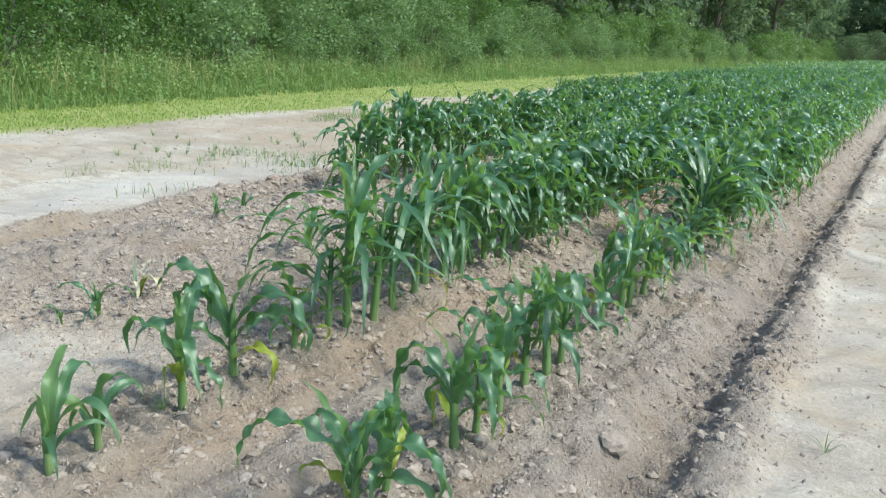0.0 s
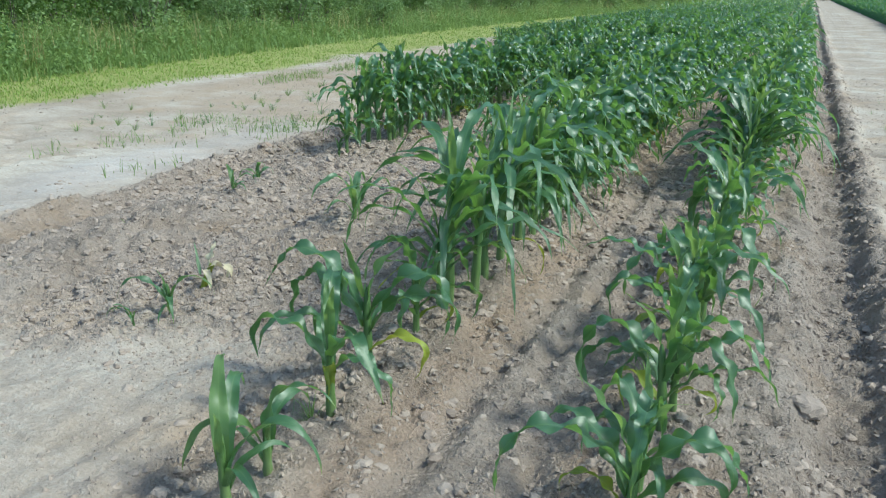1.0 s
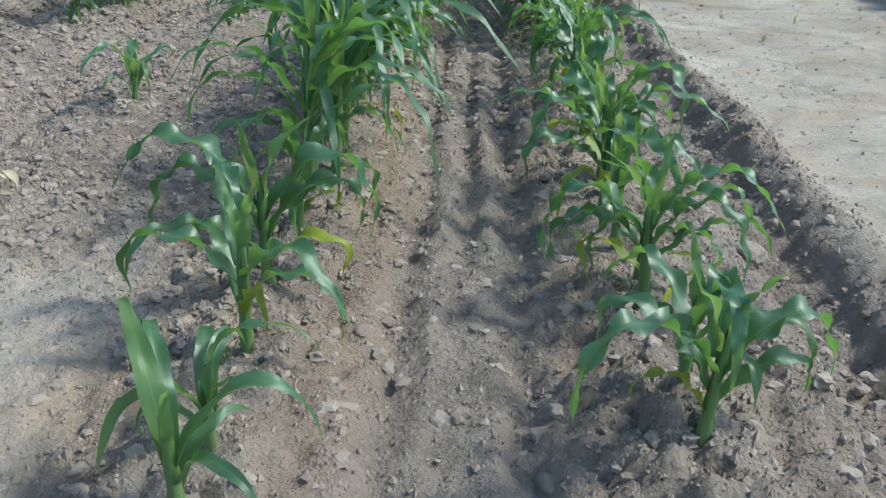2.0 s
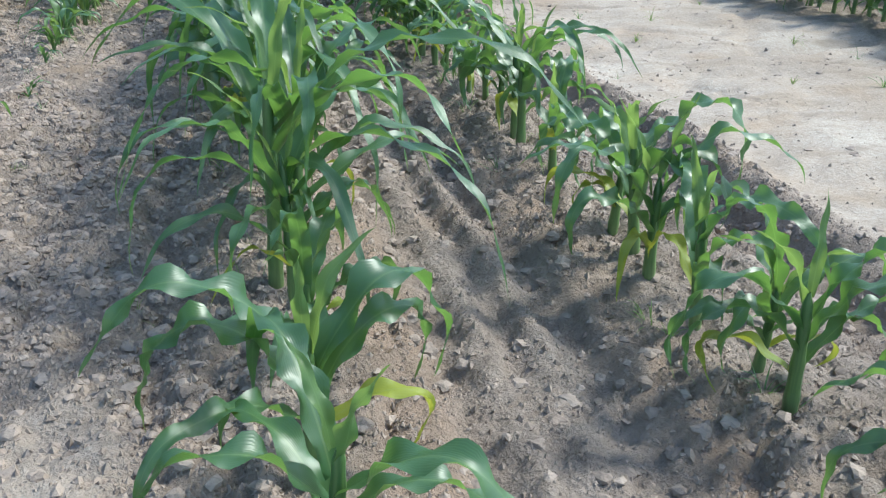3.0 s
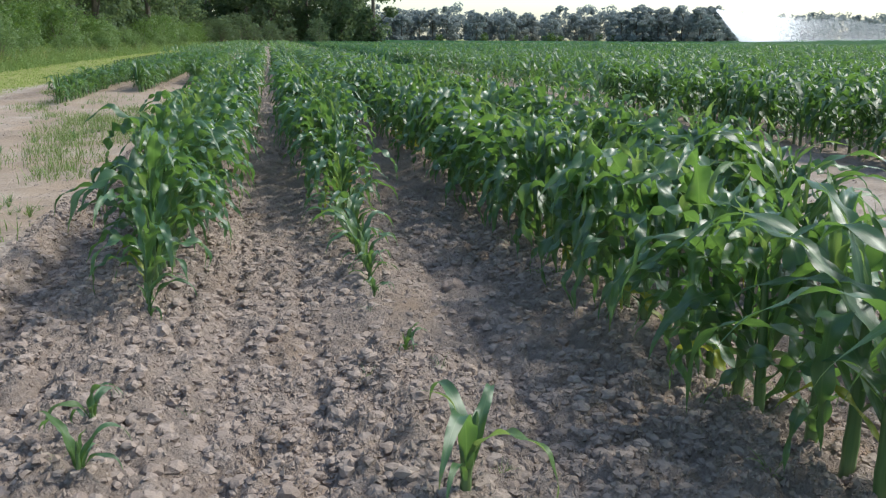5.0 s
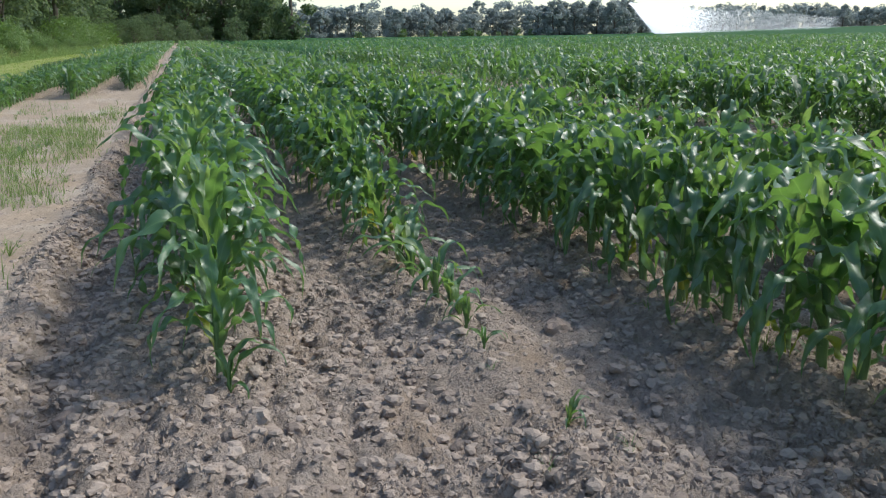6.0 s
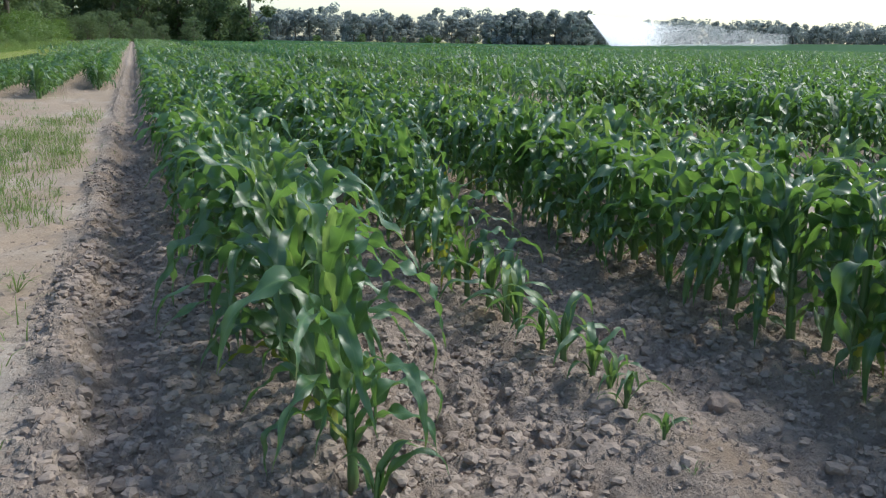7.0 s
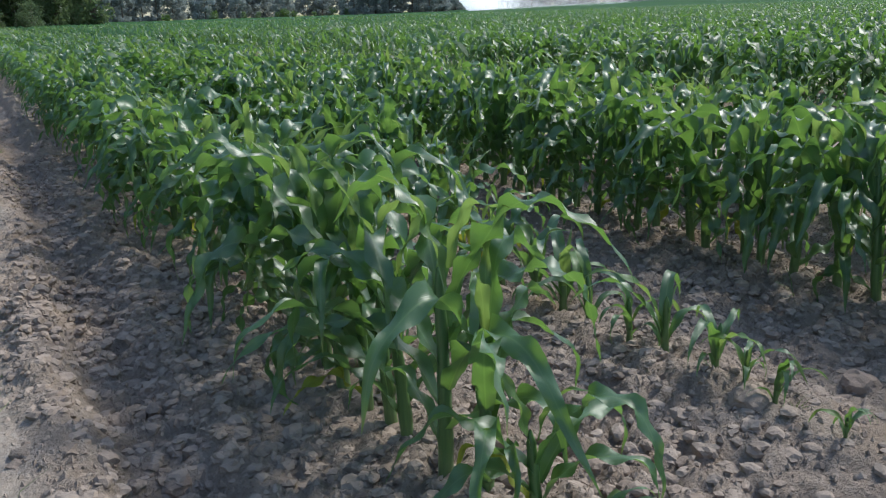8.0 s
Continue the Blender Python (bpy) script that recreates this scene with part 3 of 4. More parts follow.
# the far canopy: a bumpy leaf surface over the rest of the field
cy = axis([(30, 0.35), (60, 0.8), (140, 3), (250, 6)])
cx = axis([(FIELD_X - 0.2, 0.25), (40, 0.6), (120, 3), (420, 10)])
CX, CY = np.meshgrid(cx, cy)
CZ = 0.30 + 0.16 * rough(CX / 0.775 * 2, CY * 1.9, 151) + 0.10 * np.cos((CX - FIELD_X) * 2 * np.pi / PITCH) * (CX < 30)
CZ = CZ + 2.0 * step(90, 260, CX)
CZ[0, :], CZ[:, 0] = 0.02, 0.02
i = np.arange(CX.size).reshape(CX.shape)
me = quads("maize_canopy", np.stack([CX, CY, CZ], -1).reshape(-1, 3), np.stack([i[:-1, :-1], i[:-1, 1:], i[1:, 1:], i[1:, :-1]], -1).reshape(-1, 4), M_CANOPY, np.zeros((CX.size, 2)) + 0.2)
tagged(new("maize_canopy", me), "far green maize canopy reaching to the trees", "maize field", kind="stuff")


# ---- verge, shrubs and trees ----
def tuft_heap(heap, xs, ys, zs, hmin, hmax, wide, q, blades=3, spread=0.02, lean=0.5):
    """Grass blades as bent, tapering strips."""
    for _ in range(blades):
        n = len(xs)
        h = q.uniform(hmin, hmax, n)
        a, l = q.uniform(0, 6.283, n), q.uniform(0.1, lean, n)
        bx, by = xs + q.normal(0, spread, n), ys + q.normal(0, spread, n)
        dx, dy = np.cos(a), np.sin(a)
        w = wide * q.uniform(0.7, 1.3, n)
        rows = []
        for k, (s, ww) in enumerate(((0, 1.0), (0.55, 0.8), (1.0, 0.12))):
            cx_, cy_, cz_ = bx + dx * h * l * s ** 2, by + dy * h * l * s ** 2, zs + h * (s - 0.25 * l * s ** 2)
            rows.append(np.stack([cx_ - dy * w * ww / 2, cy_ + dx * w * ww / 2, cz_], -1))
            rows.append(np.stack([cx_ + dy * w * ww / 2, cy_ - dx * w * ww / 2, cz_], -1))
        v = np.stack(rows, 1).reshape(-1, 3)
        b = np.arange(n)[:, None] * 6
        f = np.concatenate([b + np.array([0, 1, 3, 2]), b + np.array([2, 3, 5, 4])])
        heap.add(v, f)


def leaf_cloud(centres, radii, count, size, q, flat=0.75):
    """Many small leaves round the given clump centres: corners and faces."""
    k = q.integers(len(centres), size=count)
    d = q.normal(size=(count, 3))
    d /= np.linalg.norm(d, axis=1)[:, None]
    r = radii[k] * q.uniform(0.3, 1.0, count) ** 0.35
    c = centres[k] + d * r[:, None] * np.array([1, 1, flat])
    s = size * q.uniform(0.55, 1.3, count)
    face = d + 0.55 * q.normal(size=(count, 3)) + np.array([0, 0, 0.35])
    a = np.cross(face, q.normal(size=(count, 3)))
    a /= np.linalg.norm(a, axis=1)[:, None] + 1e-9
    b = np.cross(face, a)
    b /= np.linalg.norm(b, axis=1)[:, None] + 1e-9
    v = np.stack([c - a * s[:, None] * 0.5, c + b * s[:, None] * 0.30, c + a * s[:, None] * 0.5, c - b * s[:, None] * 0.30], 1).reshape(-1, 3)
    f = np.arange(count)[:, None] * 4 + np.arange(4)
    return v, f


def build_shrub(h, seed, mat, count, size):
    q = np.random.default_rng(seed)
    root = new("shrub")
    woody = Heap()
    m = 26
    ang, rad = q.uniform(0, 6.283, m), h * 0.42 * q.random(m) ** 0.6
    zc = h * q.uniform(0.12, 0.92, m)
    rad = rad * np.sqrt(np.clip(1.15 - (zc / h) ** 2, 0.05, 1))
    c = np.stack([rad * np.cos(ang), rad * np.sin(ang), zc], -1)
    for k in range(12):
        t = c[k]
        woody.add(*tube([(0.1 * q.normal(), 0.1 * q.normal(), -0.05), (t[0] * 0.4, t[1] * 0.4, t[2] * 0.5), tuple(t)], [0.022 * h / 2, 0.014 * h / 2, 0.004], 5))
    part("stem", woody.mesh("stem", M_BARK), root, "brown woody branching stem")
    v, f = leaf_cloud(c, h * q.uniform(0.13, 0.24, m), count, size, q)
    part("crown", quads("crown", v, f, mat, None, False), root)
    return root


def build_tree(h, seed, count, size, spread=0.26, low=0.2, mat=None, limbs=14, foot=0.06):
    q = np.random.default_rng(seed)
    root = new("tree")
    trunk = Heap()
    k = np.linspace(0, 1, 7)
    bend = q.normal(0, 0.03, 2) * h
    trunk.add(*tube(np.stack([bend[0] * k ** 2, bend[1] * k ** 2, -0.1 + 0.85 * h * k], -1), 0.022 * h * (1.15 - k) + 0.01, 7))
    m = 34
    zc = h * (low + (0.96 - low) * q.random(m))
    prof = np.sin(np.pi * np.clip((zc / h - low) / (1.02 - low), foot, 0.97)) ** 0.6
    ang, rad = q.uniform(0, 6.283, m), h * spread * prof * q.uniform(0.35, 1.0, m)
    c = np.stack([rad * np.cos(ang), rad * np.sin(ang), zc], -1)
    for j in range(limbs):
        t = c[j]
        s = max(0.1, t[2] / h - 0.18)
        trunk.add(*tube([(bend[0] * s * s, bend[1] * s * s, s * h), (t[0] * 0.5, t[1] * 0.5, (s * h + t[2]) / 2 + 0.02 * h), tuple(t)], [0.009 * h, 0.006 * h, 0.002 * h], 5))
    part("trunk", trunk.mesh("trunk", M_BARK), root, "grey-brown trunk with limbs")
    v, f = leaf_cloud(c, h * q.uniform(0.07, 0.14, m), count, size, q, 0.7)
    part("crown", quads("crown", v, f, mat or M_TREE, None, False), root)
    return root


q = np.random.default_rng(41)
# mown strip
n = 30000
ys = 2.5 + 75 * q.random(n) ** 1.7
xs = VERGE + (weed_edge(ys) - 0.2 - VERGE) * q.random(n) + 0.15 * q.normal(size=n)
heap = Heap()
tuft_heap(heap, xs, ys, np.zeros(n), 0.015, 0.045, 0.008, q, 2, 0.04, 1.4)
tagged(new("mown_grass", heap.mesh("mown_grass", M_GRASS, False)), "bright short mown grass along the sandy track", "grass", kind="stuff")
# tall weeds on the bank: leafy herbs, blades and some seeding straw
def bank(deep):
    return 0.16 + 0.5 * np.clip(deep / 1.6, 0, 1)


n = 1900
ys = 1.5 + 95 * q.random(n) ** 1.7
deep = 3.6 * q.random(n)
xs = weed_edge(ys) - deep
c = np.stack([xs, ys, bank(deep) * (0.25 + 0.6 * q.random(n))], -1)
v, f = leaf_cloud(c, 0.10 + 0.20 * q.random(n), 80000, 0.052, q, 0.9)
v[:, 2] = np.maximum(v[:, 2], 0.01)
tagged(new("leafy_weeds", quads("leafy_weeds", v, f, M_WEED, None, False)), "leafy green weeds on the grassy bank", "weeds", kind="stuff")
n = 26000
ys = 1.0 + 95 * q.random(n) ** 1.8
deep = 3.6 * q.random(n)
xs = weed_edge(ys) - deep
tall = bank(deep) * (0.8 + 0.7 * rough(xs * 0.6, ys * 0.6, 161))
heap = Heap()
tuft_heap(heap, xs, ys, np.zeros(n), 0.5 * tall, 1.15 * tall, 0.019, q, 2, 0.08, 1.2)
tagged(new("tall_weeds", heap.mesh("tall_weeds", M_WEED, False)), "tall unmown grass before the shrubs", "weeds", kind="stuff")
n = 1300
ys = 1.0 + 60 * q.random(n) ** 1.7
xs = weed_edge(ys) - 0.5 - 2.6 * q.random(n)
heap = Heap()
tuft_heap(heap, xs, ys, np.zeros(n), 0.35, 0.75, 0.010, q, 2, 0.06, 0.7)
tagged(new("dry_grass", heap.mesh("dry_grass", M_STRAW, False)), "straw-coloured seeding grass among the weeds", "grass", kind="stuff")

SHRUBS = [build_shrub(2.6, 500 + i, M_BUSH if i % 2 == 0 else M_BUSH_PALE, 6500, 0.075) for i in range(5)]
TREES = [build_tree(9.0, 600 + i, 4200, 0.30, 0.30, 0.06) for i in range(4)]
THICKET = [build_shrub(2.6, 540 + i, M_BUSH if i % 2 == 0 else M_BUSH_PALE, 2200, 0.13) for i in range(3)]
END = [build_shrub(2.6, 560 + i, M_TREE, 2200, 0.13) for i in range(2)]
WOOD = [build_tree(9.0, 650 + i, 2600, 0.62, 0.40, 0.0, M_WOOD_HAZED, 8, 0.3) for i in range(4)]
CORNER = [build_tree(9.0, 680 + i, 4000, 0.36, 0.30, 0.04, M_TREE, 8) for i in range(3)]


def place(pool, x, y, z, scale, label, category, group):
    ob = pool[int(q.integers(len(pool)))]
    m = pose(x, y, z, 0, 0, float(q.uniform(0, 360)))
    if ob.name in used:
        ob = copy_thing(ob, m @ Matrix.Scale(scale / ob.scale[0], 4))
    else:
        used.add(ob.name)
        ob.matrix_basis = m @ Matrix.Scale(scale, 4)
    return tagged(ob, label, category, group)


for x, y, k in ((-10.9, 7.4, 1.0), (-10.6, 6.3, 0.9), (-11.2, 15.5, 0.5), (-11.4, 19.0, 0.45), (-11.6, 24.0, 0.5)):
    place(SHRUBS, x, y, 0, k, "leafy green shrub standing forward of the hedge", "shrub", "shrubs along the field edge")
y = 12.0
while y < 88:
    place(THICKET[1:2], weed_edge(y) - 0.9 - 1.6 * float(q.random()), y, 0, float(q.uniform(0.32, 0.62)), "low pale green shrub on the weedy bank", "shrub", "shrubs along the field edge")
    y += float(q.uniform(0.8, 1.9)) * (1 + y / 80)
y = 1.0
while y < 125:
    far = 1 + y / 60
    place(SHRUBS if y < 38 else THICKET, weed_edge(y) - 3.5 + float(q.normal(0, 0.5)), y, 0, float(q.uniform(0.45, 0.95)) * far ** 0.3, "leafy green shrub at the edge of the wood", "shrub", "shrubs along the field edge")
    if y < 60:
        place(SHRUBS if y < 30 else THICKET, weed_edge(y) - 5.2 + float(q.normal(0, 0.6)), y + 0.7, 0, float(q.uniform(0.7, 1.4)), "tall leafy shrub in the hedge", "shrub", "shrubs along the field edge")
    y += float(q.uniform(1.2, 1.8)) * far
y = 3.0
while y < 150:
    place(TREES, weed_edge(y) - 8.4 + float(q.normal(0, 1.2)), y, 0, float(q.uniform(0.8, 1.25)) * (1 + 0.4 * min(1, y / 90)), "dense green broadleaf tree behind the shrubs", "tree", "trees along the field edge")
    y += float(q.uniform(1.9, 2.9)) * (1 + y / 120)
y = 2.0
while y < 110:
    place(TREES, weed_edge(y) - 12.5 + float(q.normal(0, 1.0)), y, 0, float(q.uniform(1.15, 1.5)), "tall dark broadleaf tree in the wood behind", "tree", "trees along the field edge")
    y += float(q.uniform(2.4, 3.6)) * (1 + y / 100)
for k in range(13):
    place(END, -14.0 + 1.5 * k + float(q.normal(0, 0.6)), 128 + float(q.normal(0, 4)), 0, float(q.uniform(0.7, 1.7)), "low bush closing the end of the rows", "shrub", "bushes at the row ends")
# corner wood where the rows end, and the far wood across the field
for k in range(38):
    place(CORNER, float(q.uniform(-36, 17)), float(q.uniform(150, 215)), 0, float(q.uniform(1.4, 2.1)), "tall dark tree at the corner of the field", "tree", "trees at the field corner")
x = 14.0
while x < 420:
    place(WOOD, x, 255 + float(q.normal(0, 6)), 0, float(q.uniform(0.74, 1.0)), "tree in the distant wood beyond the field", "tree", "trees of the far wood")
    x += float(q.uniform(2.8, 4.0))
n = 2600
xs = 10 + 415 * q.random(n)
crest = 8.6 + 3.2 * rough(xs * 0.16, xs * 0, 261) + 1.6 * rough(xs * 0.5, xs * 0, 271)
c = np.stack([xs, 268 + 4 * q.normal(size=n), crest * q.uniform(0.08, 1.0, n) ** 0.8], -1)
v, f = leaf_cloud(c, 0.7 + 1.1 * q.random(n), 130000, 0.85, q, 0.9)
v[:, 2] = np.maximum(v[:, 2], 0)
tagged(new("far_wood", quads("far_wood", v, f, M_WOOD_HAZED, None, False)), "grey-green wood closing the far field, haze painted into its leaves", "wood", kind="stuff")
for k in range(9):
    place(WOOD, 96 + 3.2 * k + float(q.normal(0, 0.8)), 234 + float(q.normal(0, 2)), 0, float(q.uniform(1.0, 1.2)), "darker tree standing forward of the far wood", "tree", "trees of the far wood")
for k in range(14):
    place(THICKET, 42 + 60 * float(q.random()), 236.0, 0, float(q.uniform(0.6, 1.1)), "pale sunlit bush before the far wood", "shrub", "bushes before the far wood")

# ---- irrigation spray far out in the field: a leaning fan of drops that drifts off as mist ----
n = 90000
bright = q.random(n) < 0.26
up = np.where(bright, q.random(n) ** 0.75, q.random(n) ** 1.3)
s = np.where(bright, 0.55 * np.abs(q.normal(size=n)), q.random(n) ** 1.7)
drift = 0.9 + 0.4 * rough(s * 8, s * 0 + 3, 211)
px = np.where(bright, SPRAY_X - 7.6 * up + (11.5 + 7.4 * up) * s, SPRAY_X + 2 + 55 * s) + q.normal(0, 0.25 + 1.2 * s, n)
pz = 0.3 + np.where(bright, 8.0 * up * np.clip(1 - 0.22 * s, 0.4, 1), 7.6 * up * drift * (1 - 0.45 * s))
drifted = 6.0 * q.normal(size=n)
px, py = px + 0.5 * drifted, 213 + 0.87 * drifted
size = np.where(bright, 0.14, 0.042) * (0.7 + 0.6 * q.random(n))
e1 = np.cross(sun_dir, (0, 0, 1))
e1 = e1 / np.linalg.norm(e1)
e2 = np.cross(np.array(sun_dir), e1)
turn = q.uniform(0, 6.283, n)
v = []
for k in range(3):
    a = turn + k * 2.094
    v.append(np.stack([px, py, pz], -1) + size[:, None] * (np.cos(a)[:, None] * e1 + np.sin(a)[:, None] * e2 + 0.25 * q.normal(size=(n, 3))))
v = np.stack(v, 1).reshape(-1, 3)
f = np.arange(n)[:, None] * 3 + np.arange(3)
tagged(new("irrigation_spray", quads("irrigation_spray", v, f, M_SPRAY, None, False)), "white backlit water spray over the distant field", "water spray", kind="stuff")


# ---- small things on the soil ----
def lump(seed, jag=0.22, level=1):
    q_ = np.random.default_rng(seed)
    bm = bmesh.new()
    bmesh.ops.create_icosphere(bm, subdivisions=level, radius=1)
    shift = Vector(q_.uniform(-20, 20, 3))
    if level > 1:
        for p in bm.verts:
            p.co *= 1 + 0.45 * noise.noise(p.co * 1.3 + shift) + 0.28 * noise.noise(p.co * 3.5 + shift)
    v = np.array([p.co[:] for p in bm.verts])
    f = np.array([[p.index for p in g_.verts] for g_ in bm.faces])
    bm.free()
    v = v * (1 + jag * q_.normal(size=(len(v), 1))) * np.array([1.0, q_.uniform(0.65, 1.0), q_.uniform(0.5, 0.75)])
    return v, f


def big_lump(seed):
    q_ = np.random.default_rng(seed)
    bm = bmesh.new()
    bmesh.ops.create_icosphere(bm, subdivisions=3, radius=1)
    cuts = [(Vector(q_.normal(size=3)).normalized(), q_.uniform(0.55, 0.9)) for _ in range(9)]
    for p in bm.verts:
        for nn, dd in cuts:
            k = p.co.dot(nn)
            if k > dd:
                p.co -= nn * (k - dd) * 0.85
        p.co *= 1 + 0.16 * noise.noise(p.co * 2.2 + Vector((seed, 0, 0))) + 0.08 * noise.noise(p.co * 6 + Vector((0, seed, 0)))
        p.co.z *= 0.68
    me_ = bpy.data.meshes.new("stone")
    bm.to_mesh(me_)
    bm.free()
    me_.materials.append(M_STONE)
    return me_


STONES = ((-0.53, 2.15, 0.052), (-2.06, 4.72, 0.05), (-3.58, 5.22, 0.04), (-1.97, 4.70, 0.03), (-3.46, 4.82, 0.035), (-3.52, 4.55, 0.05), (-2.44, 4.73, 0.045), (-2.40, 4.95, 0.03), (-1.39, 1.73, 0.022), (-3.78, 4.60, 0.045), (-2.02, 3.21, 0.024), (-2.10, 3.32, 0.026))
for k, (x, y, r) in enumerate(STONES):
    ob = new("stone", big_lump(k + 1))
    ob.matrix_basis = pose(x, y, float(ground_z(x, y)) + 0.25 * r, 0, 0, 47 * k) @ Matrix.Scale(r, 4)
    tagged(ob, "rough brown field stone lying on tilled soil", "stone", "stones on the soil")

q = np.random.default_rng(61)
shapes = [lump(800 + i, 0.20) for i in range(12)]
boulders = [lump(830 + i, 0.06, 2) for i in range(10)]
OCTA = np.array([[1, 0, 0], [0, 1, 0], [-1, 0, 0], [0, -1, 0], [0, 0, 1], [0, 0, -1]], float)
OCTA_F = np.array([[0, 1, 4], [1, 2, 4], [2, 3, 4], [3, 0, 4], [1, 0, 5], [2, 1, 5], [3, 2, 5], [0, 3, 5]])
crumbs = [(OCTA * q.uniform(0.6, 1.3, (6, 1)) + q.normal(0, 0.18, (6, 3)), OCTA_F) for i in range(16)]


def clod_spots(count, x0, x1, y0, y1, smin, smax):
    x, y = q.uniform(x0, x1, count), q.uniform(y0, y1, count)
    keep = q.random(count) < (1 - 0.4 * calm(x, y)) * np.clip(tilled_mask(x, y), 0.03, 1) * (0.35 + 0.9 * np.clip(rough(x * 2.2, y * 1.4, 171) + 0.5, 0, 1))
    x, y = x[keep], y[keep]
    s = smin * (smax / smin) ** (q.random(len(x)) ** 2.8)
    return x, y, s


x1, y1, s1 = clod_spots(50000, -4.0, 0.0, 0.9, 6.4, 0.0040, 0.021)
x2, y2, s2 = clod_spots(5000, -4.1, 0.1, 6.0, 13.0, 0.010, 0.026)
n = 7000
x3 = np.where(q.random(n) < 0.55, q.uniform(-7.0, -3.8, n), -0.2 + 1.9 * q.random(n) ** 2.2)
y3, s3 = 1.2 + 11 * q.random(n), 0.004 * 4.5 ** (q.random(n) ** 2)
x4, y4, s4 = clod_spots(40000, -2.7, -0.1, 0.9, 3.7, 0.003, 0.0095)
x5, y5, s5 = clod_spots(32000, -3.9, -1.0, 3.1, 6.8, 0.0050, 0.026)
x7, y7, s7 = clod_spots(30000, -2.9, -1.6, 1.6, 4.0, 0.0040, 0.016)
x6, y6, s6 = clod_spots(9000, -4.1, -3.2, 4.4, 10.0, 0.008, 0.030)
x, y, s = np.concatenate([x1, x2, x3, x4, x5, x6, x7]), np.concatenate([y1, y2, y3, y4, y5, y6, y7]), np.concatenate([s1, s2, s3, s4, s5, s6, s7])
z = ground_z(x, y)
heap, fine = Heap(), Heap()
a = q.uniform(0, 6.283, len(x))
for pile, some, forms in ((heap, s > 0.0155, boulders), (heap, (s > 0.0115) & (s <= 0.0155), shapes), (fine, s <= 0.0115, crumbs)):
    which = np.arange(len(x)) % len(forms)
    for k, (v, f) in enumerate(forms):
        i = np.nonzero(some & (which == k))[0]
        w = v[None] * s[i, None, None]
        ca, sa = np.cos(a[i])[:, None], np.sin(a[i])[:, None]
        w = np.stack([w[..., 0] * ca - w[..., 1] * sa + x[i, None], w[..., 0] * sa + w[..., 1] * ca + y[i, None], w[..., 2] + (z[i] - 0.25 * s[i])[:, None]], -1)
        pile.add(w.reshape(-1, 3), (np.arange(len(i))[:, None, None] * len(v) + f[None]).reshape(-1, 3))
tagged(new("soil_clods", heap.mesh("soil_clods", M_CLODS, False)), "dry crumbly brown soil clods scattered over the rows", "soil clods", kind="stuff")
tagged(new("soil_crumbs", fine.mesh("soil_crumbs", M_CLODS, False)), "fine dry soil crumbs between the clods", "soil crumbs", kind="stuff")
clod_meshes = [quads("clod", *lump(900 + i, 0.05, 2), M_CLOD, None, True) for i in range(8)]
x, y, s = clod_spots(1100, -3.9, -0.2, 1.2, 6.4, 0.011, 0.030)
for i in range(min(300, len(x))):
    ob = new("clod", clod_meshes[i % 8])
    ob.parent = ground
    ob.matrix_basis = pose(x[i], y[i], float(ground_z(x[i], y[i])) - 0.05 * s[i], 0, 0, float(q.uniform(0, 360))) @ Matrix.Scale(float(s[i]), 4)


# low grass spreading over the west lane
q = np.random.default_rng(67)
n = 9000
xs, ys = -3.95 - 2.4 * q.random(n), 3.5 + 14 * q.random(n)
keep = rough(xs * 1.1 + 5, ys * 0.45, 221) + 0.55 * step(6.6, 8.6, ys) + 0.16 * np.exp(-((xs + 4.25) / 0.45) ** 2) * step(6, 8, ys) - 0.10 * (xs < -5.3) > 0.56 + 0.12 * q.normal(size=n)
xs, ys = xs[keep], ys[keep]
heap = Heap()
tuft_heap(heap, xs, ys, ground_z(xs, ys) - 0.003, 0.02, 0.11, 0.0045, q, 5, 0.05, 1.5)
tagged(new("lane_grass", heap.mesh("lane_grass", M_WEED, False)), "thin patchy grass creeping over the sandy lane", "grass", kind="stuff")

# withered stump of a maize plant in the third row
q = np.random.default_rng(71)
root = new("withered_maize_plant")
k = np.linspace(0, 1, 9)
v, f = tube(np.stack([0.035 * k ** 1.5, 0.02 * k ** 2, -0.02 + 0.12 * k], -1), 0.0125 - 0.004 * k, 8)
part("stalk", quads("stalk", v, f, M_YELLOW, np.zeros((len(v), 2)) + 0.3), root, "pale yellow-green broken stalk")
for long, wide, az, h0, rise_, sag_ in ((0.085, 0.034, 1.2, 0.09, 78, 25), (0.13, 0.036, 0.35, 0.088, 45, 150), (0.12, 0.03, -0.4, 0.085, 20, 110), (0.10, 0.026, 0.9, 0.08, 30, 160)):
    v, f, u = blade(long, wide, az, h0, radians(rise_), radians(sag_), int(5000 + 100 * az), r0=0.03, wave=0.8, snap=0.3)
    part("leaf", quads("leaf", v, f, M_DRY, u), root, "dried straw-coloured leaf")
v, f, u = blade(0.13, 0.016, 2.7, 0.06, radians(65), radians(30), 5311, r0=0.01, wave=0.3, snap=0.2)
part("leaf", quads("leaf", v, f, M_LEAF, u), root, "last narrow green leaf")
root.matrix_basis = pose(-2.40, 2.17, float(ground_z(-2.40, 2.17)), 0, 0, -12)
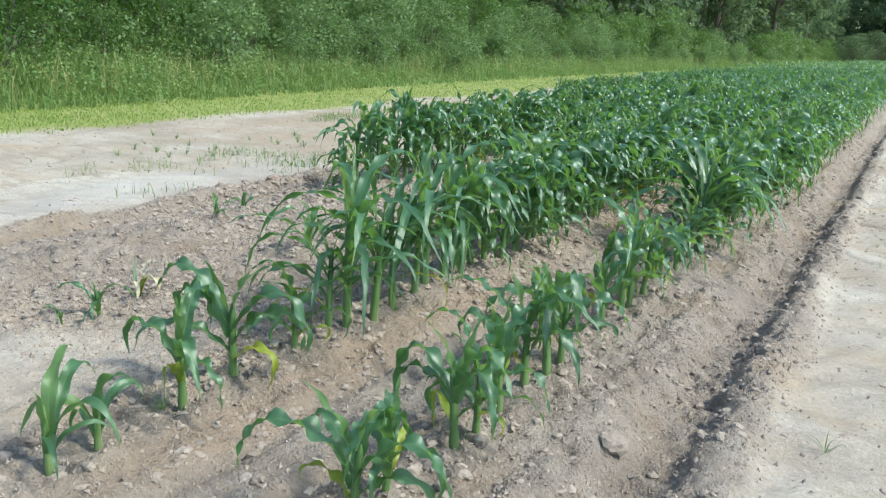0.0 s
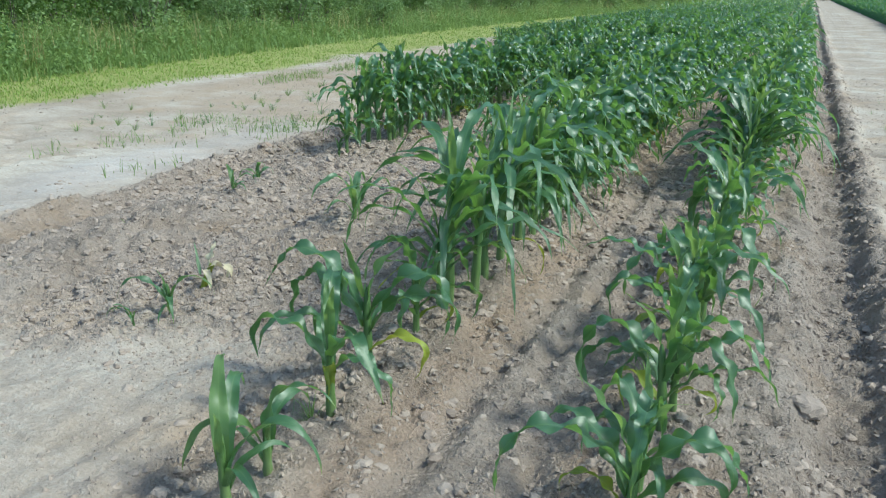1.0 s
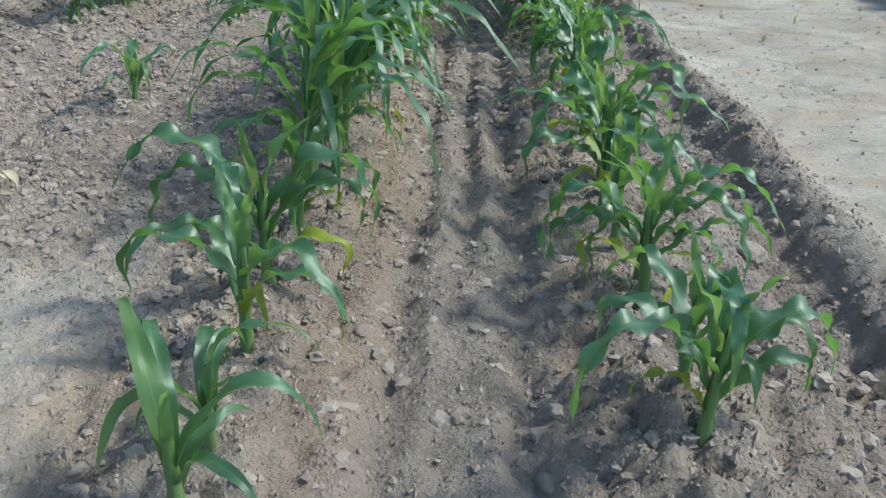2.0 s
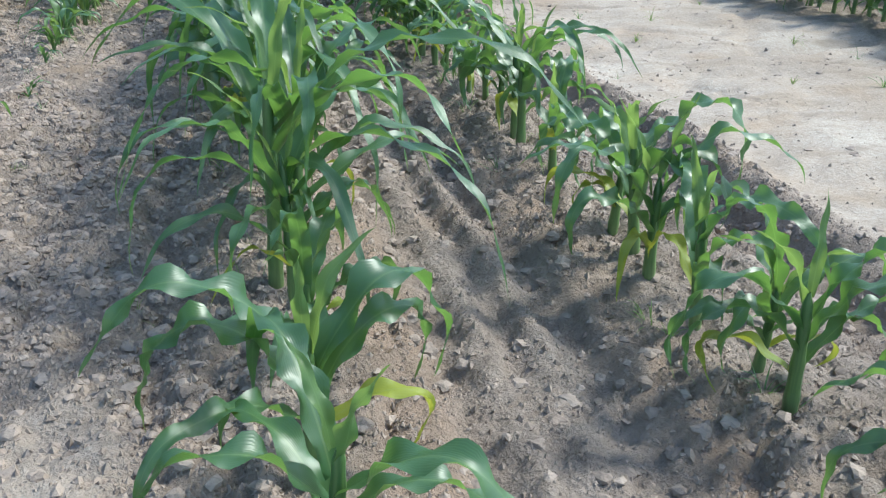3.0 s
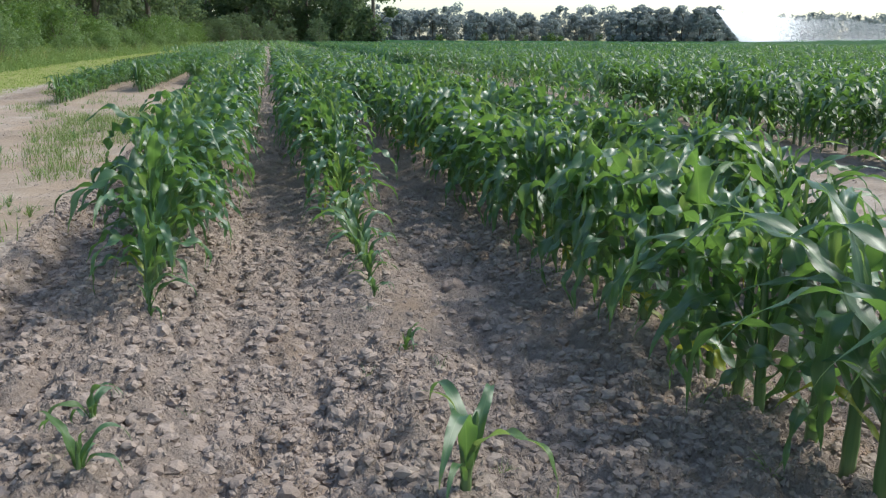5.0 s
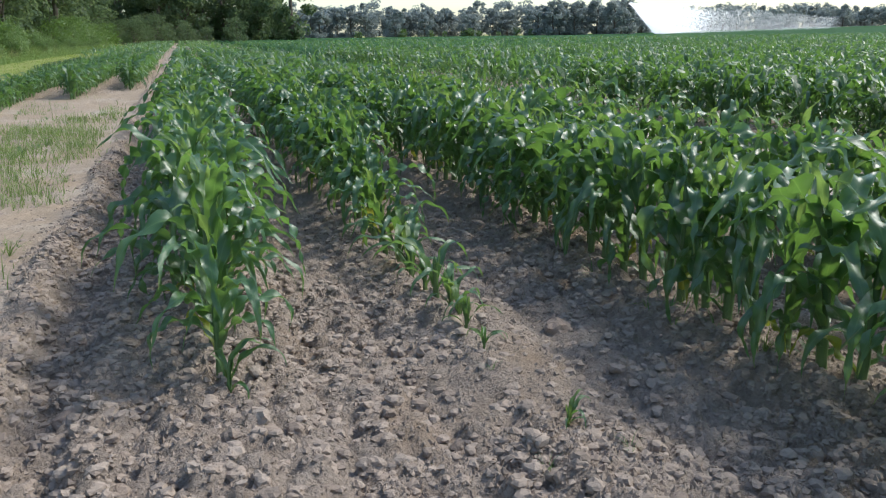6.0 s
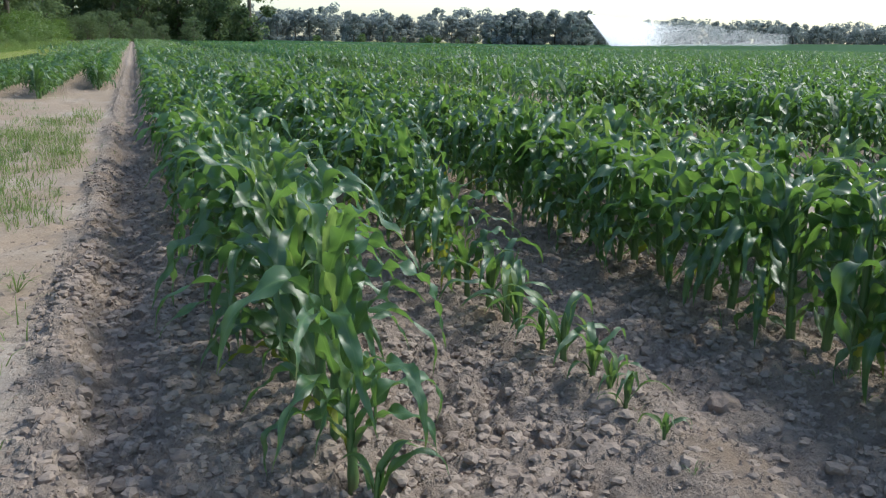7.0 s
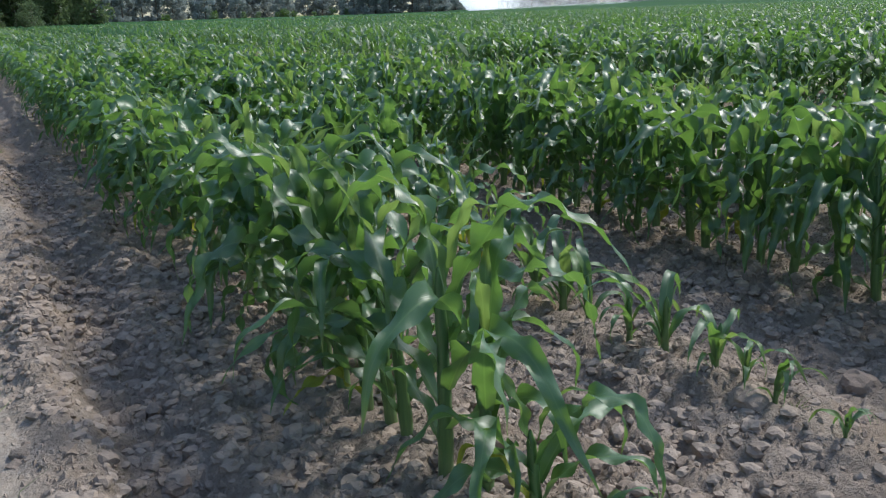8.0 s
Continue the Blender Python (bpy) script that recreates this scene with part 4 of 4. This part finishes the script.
tagged(root, "withered straw-coloured maize stump in bare soil", "dead plant")


def grass_tuft(seed, blades, h, mat):
    q_ = np.random.default_rng(seed)
    heap_ = Heap()
    for k in range(blades):
        v, f, u = blade(h * q_.uniform(0.5, 1.1), 0.0045 + 0.006 * h, q_.uniform(0, 6.283), 0.0, radians(q_.uniform(35, 82)), radians(q_.uniform(20, 100)), seed * 40 + k, 6, 3, 0.004, 0.2)
        heap_.add(v, f, u)
    return heap_.mesh("grass_tuft", mat)


TUFTS = [grass_tuft(40 + i, 7 + 2 * i, 0.15, M_WEED if i % 2 else M_LEAF) for i in range(6)]


def tuft(x, y, k):
    ob = new("grass_tuft", TUFTS[int(q.integers(6))])
    ob.matrix_basis = pose(x, y, float(ground_z(x, y)) - 0.004, 0, 0, float(q.uniform(0, 360))) @ Matrix.Scale(k, 4)
    tagged(ob, "thin green grass weed growing in sandy soil", "weed", "weeds on the sandy lanes")


# weeds: right lane, left lane, and foot of the first row
for k in range(38):
    tuft(float(q.uniform(-0.1, 1.4)), 1.6 + 9 * float(q.random()) ** 1.3, float(q.uniform(0.25, 0.75)))
PATCHES = ((-4.9, 5.6, 0.25, 10), (-5.1, 6.6, 0.35, 16), (-5.6, 5.0, 0.3, 9), (-4.4, 8.6, 0.30, 22), (-4.5, 10.2, 0.40, 26), (-4.6, 12.2, 0.50, 26), (-4.15, 6.6, 0.14, 12), (-4.1, 5.6, 0.10, 9), (-4.9, 7.9, 0.3, 10), (-5.2, 14.0, 0.5, 16))
for cx0, cy0, wide, count in PATCHES:
    for k in range(count):
        tuft(cx0 + wide * float(q.normal()), cy0 + 1.6 * wide * float(q.normal()), float(q.uniform(0.4, 1.0)))
for k in range(36):
    tuft(ROWS[int(q.integers(4))] + float(q.normal(0, 0.10)), 1.3 + 4.5 * float(q.random()), float(q.uniform(0.25, 0.55)))
for k in range(70):
    tuft(ROWS[int(q.integers(2))] + float(q.normal(0, 0.07)), 1.5 + 4.0 * float(q.random()) ** 0.8, float(q.uniform(0.3, 0.8)))
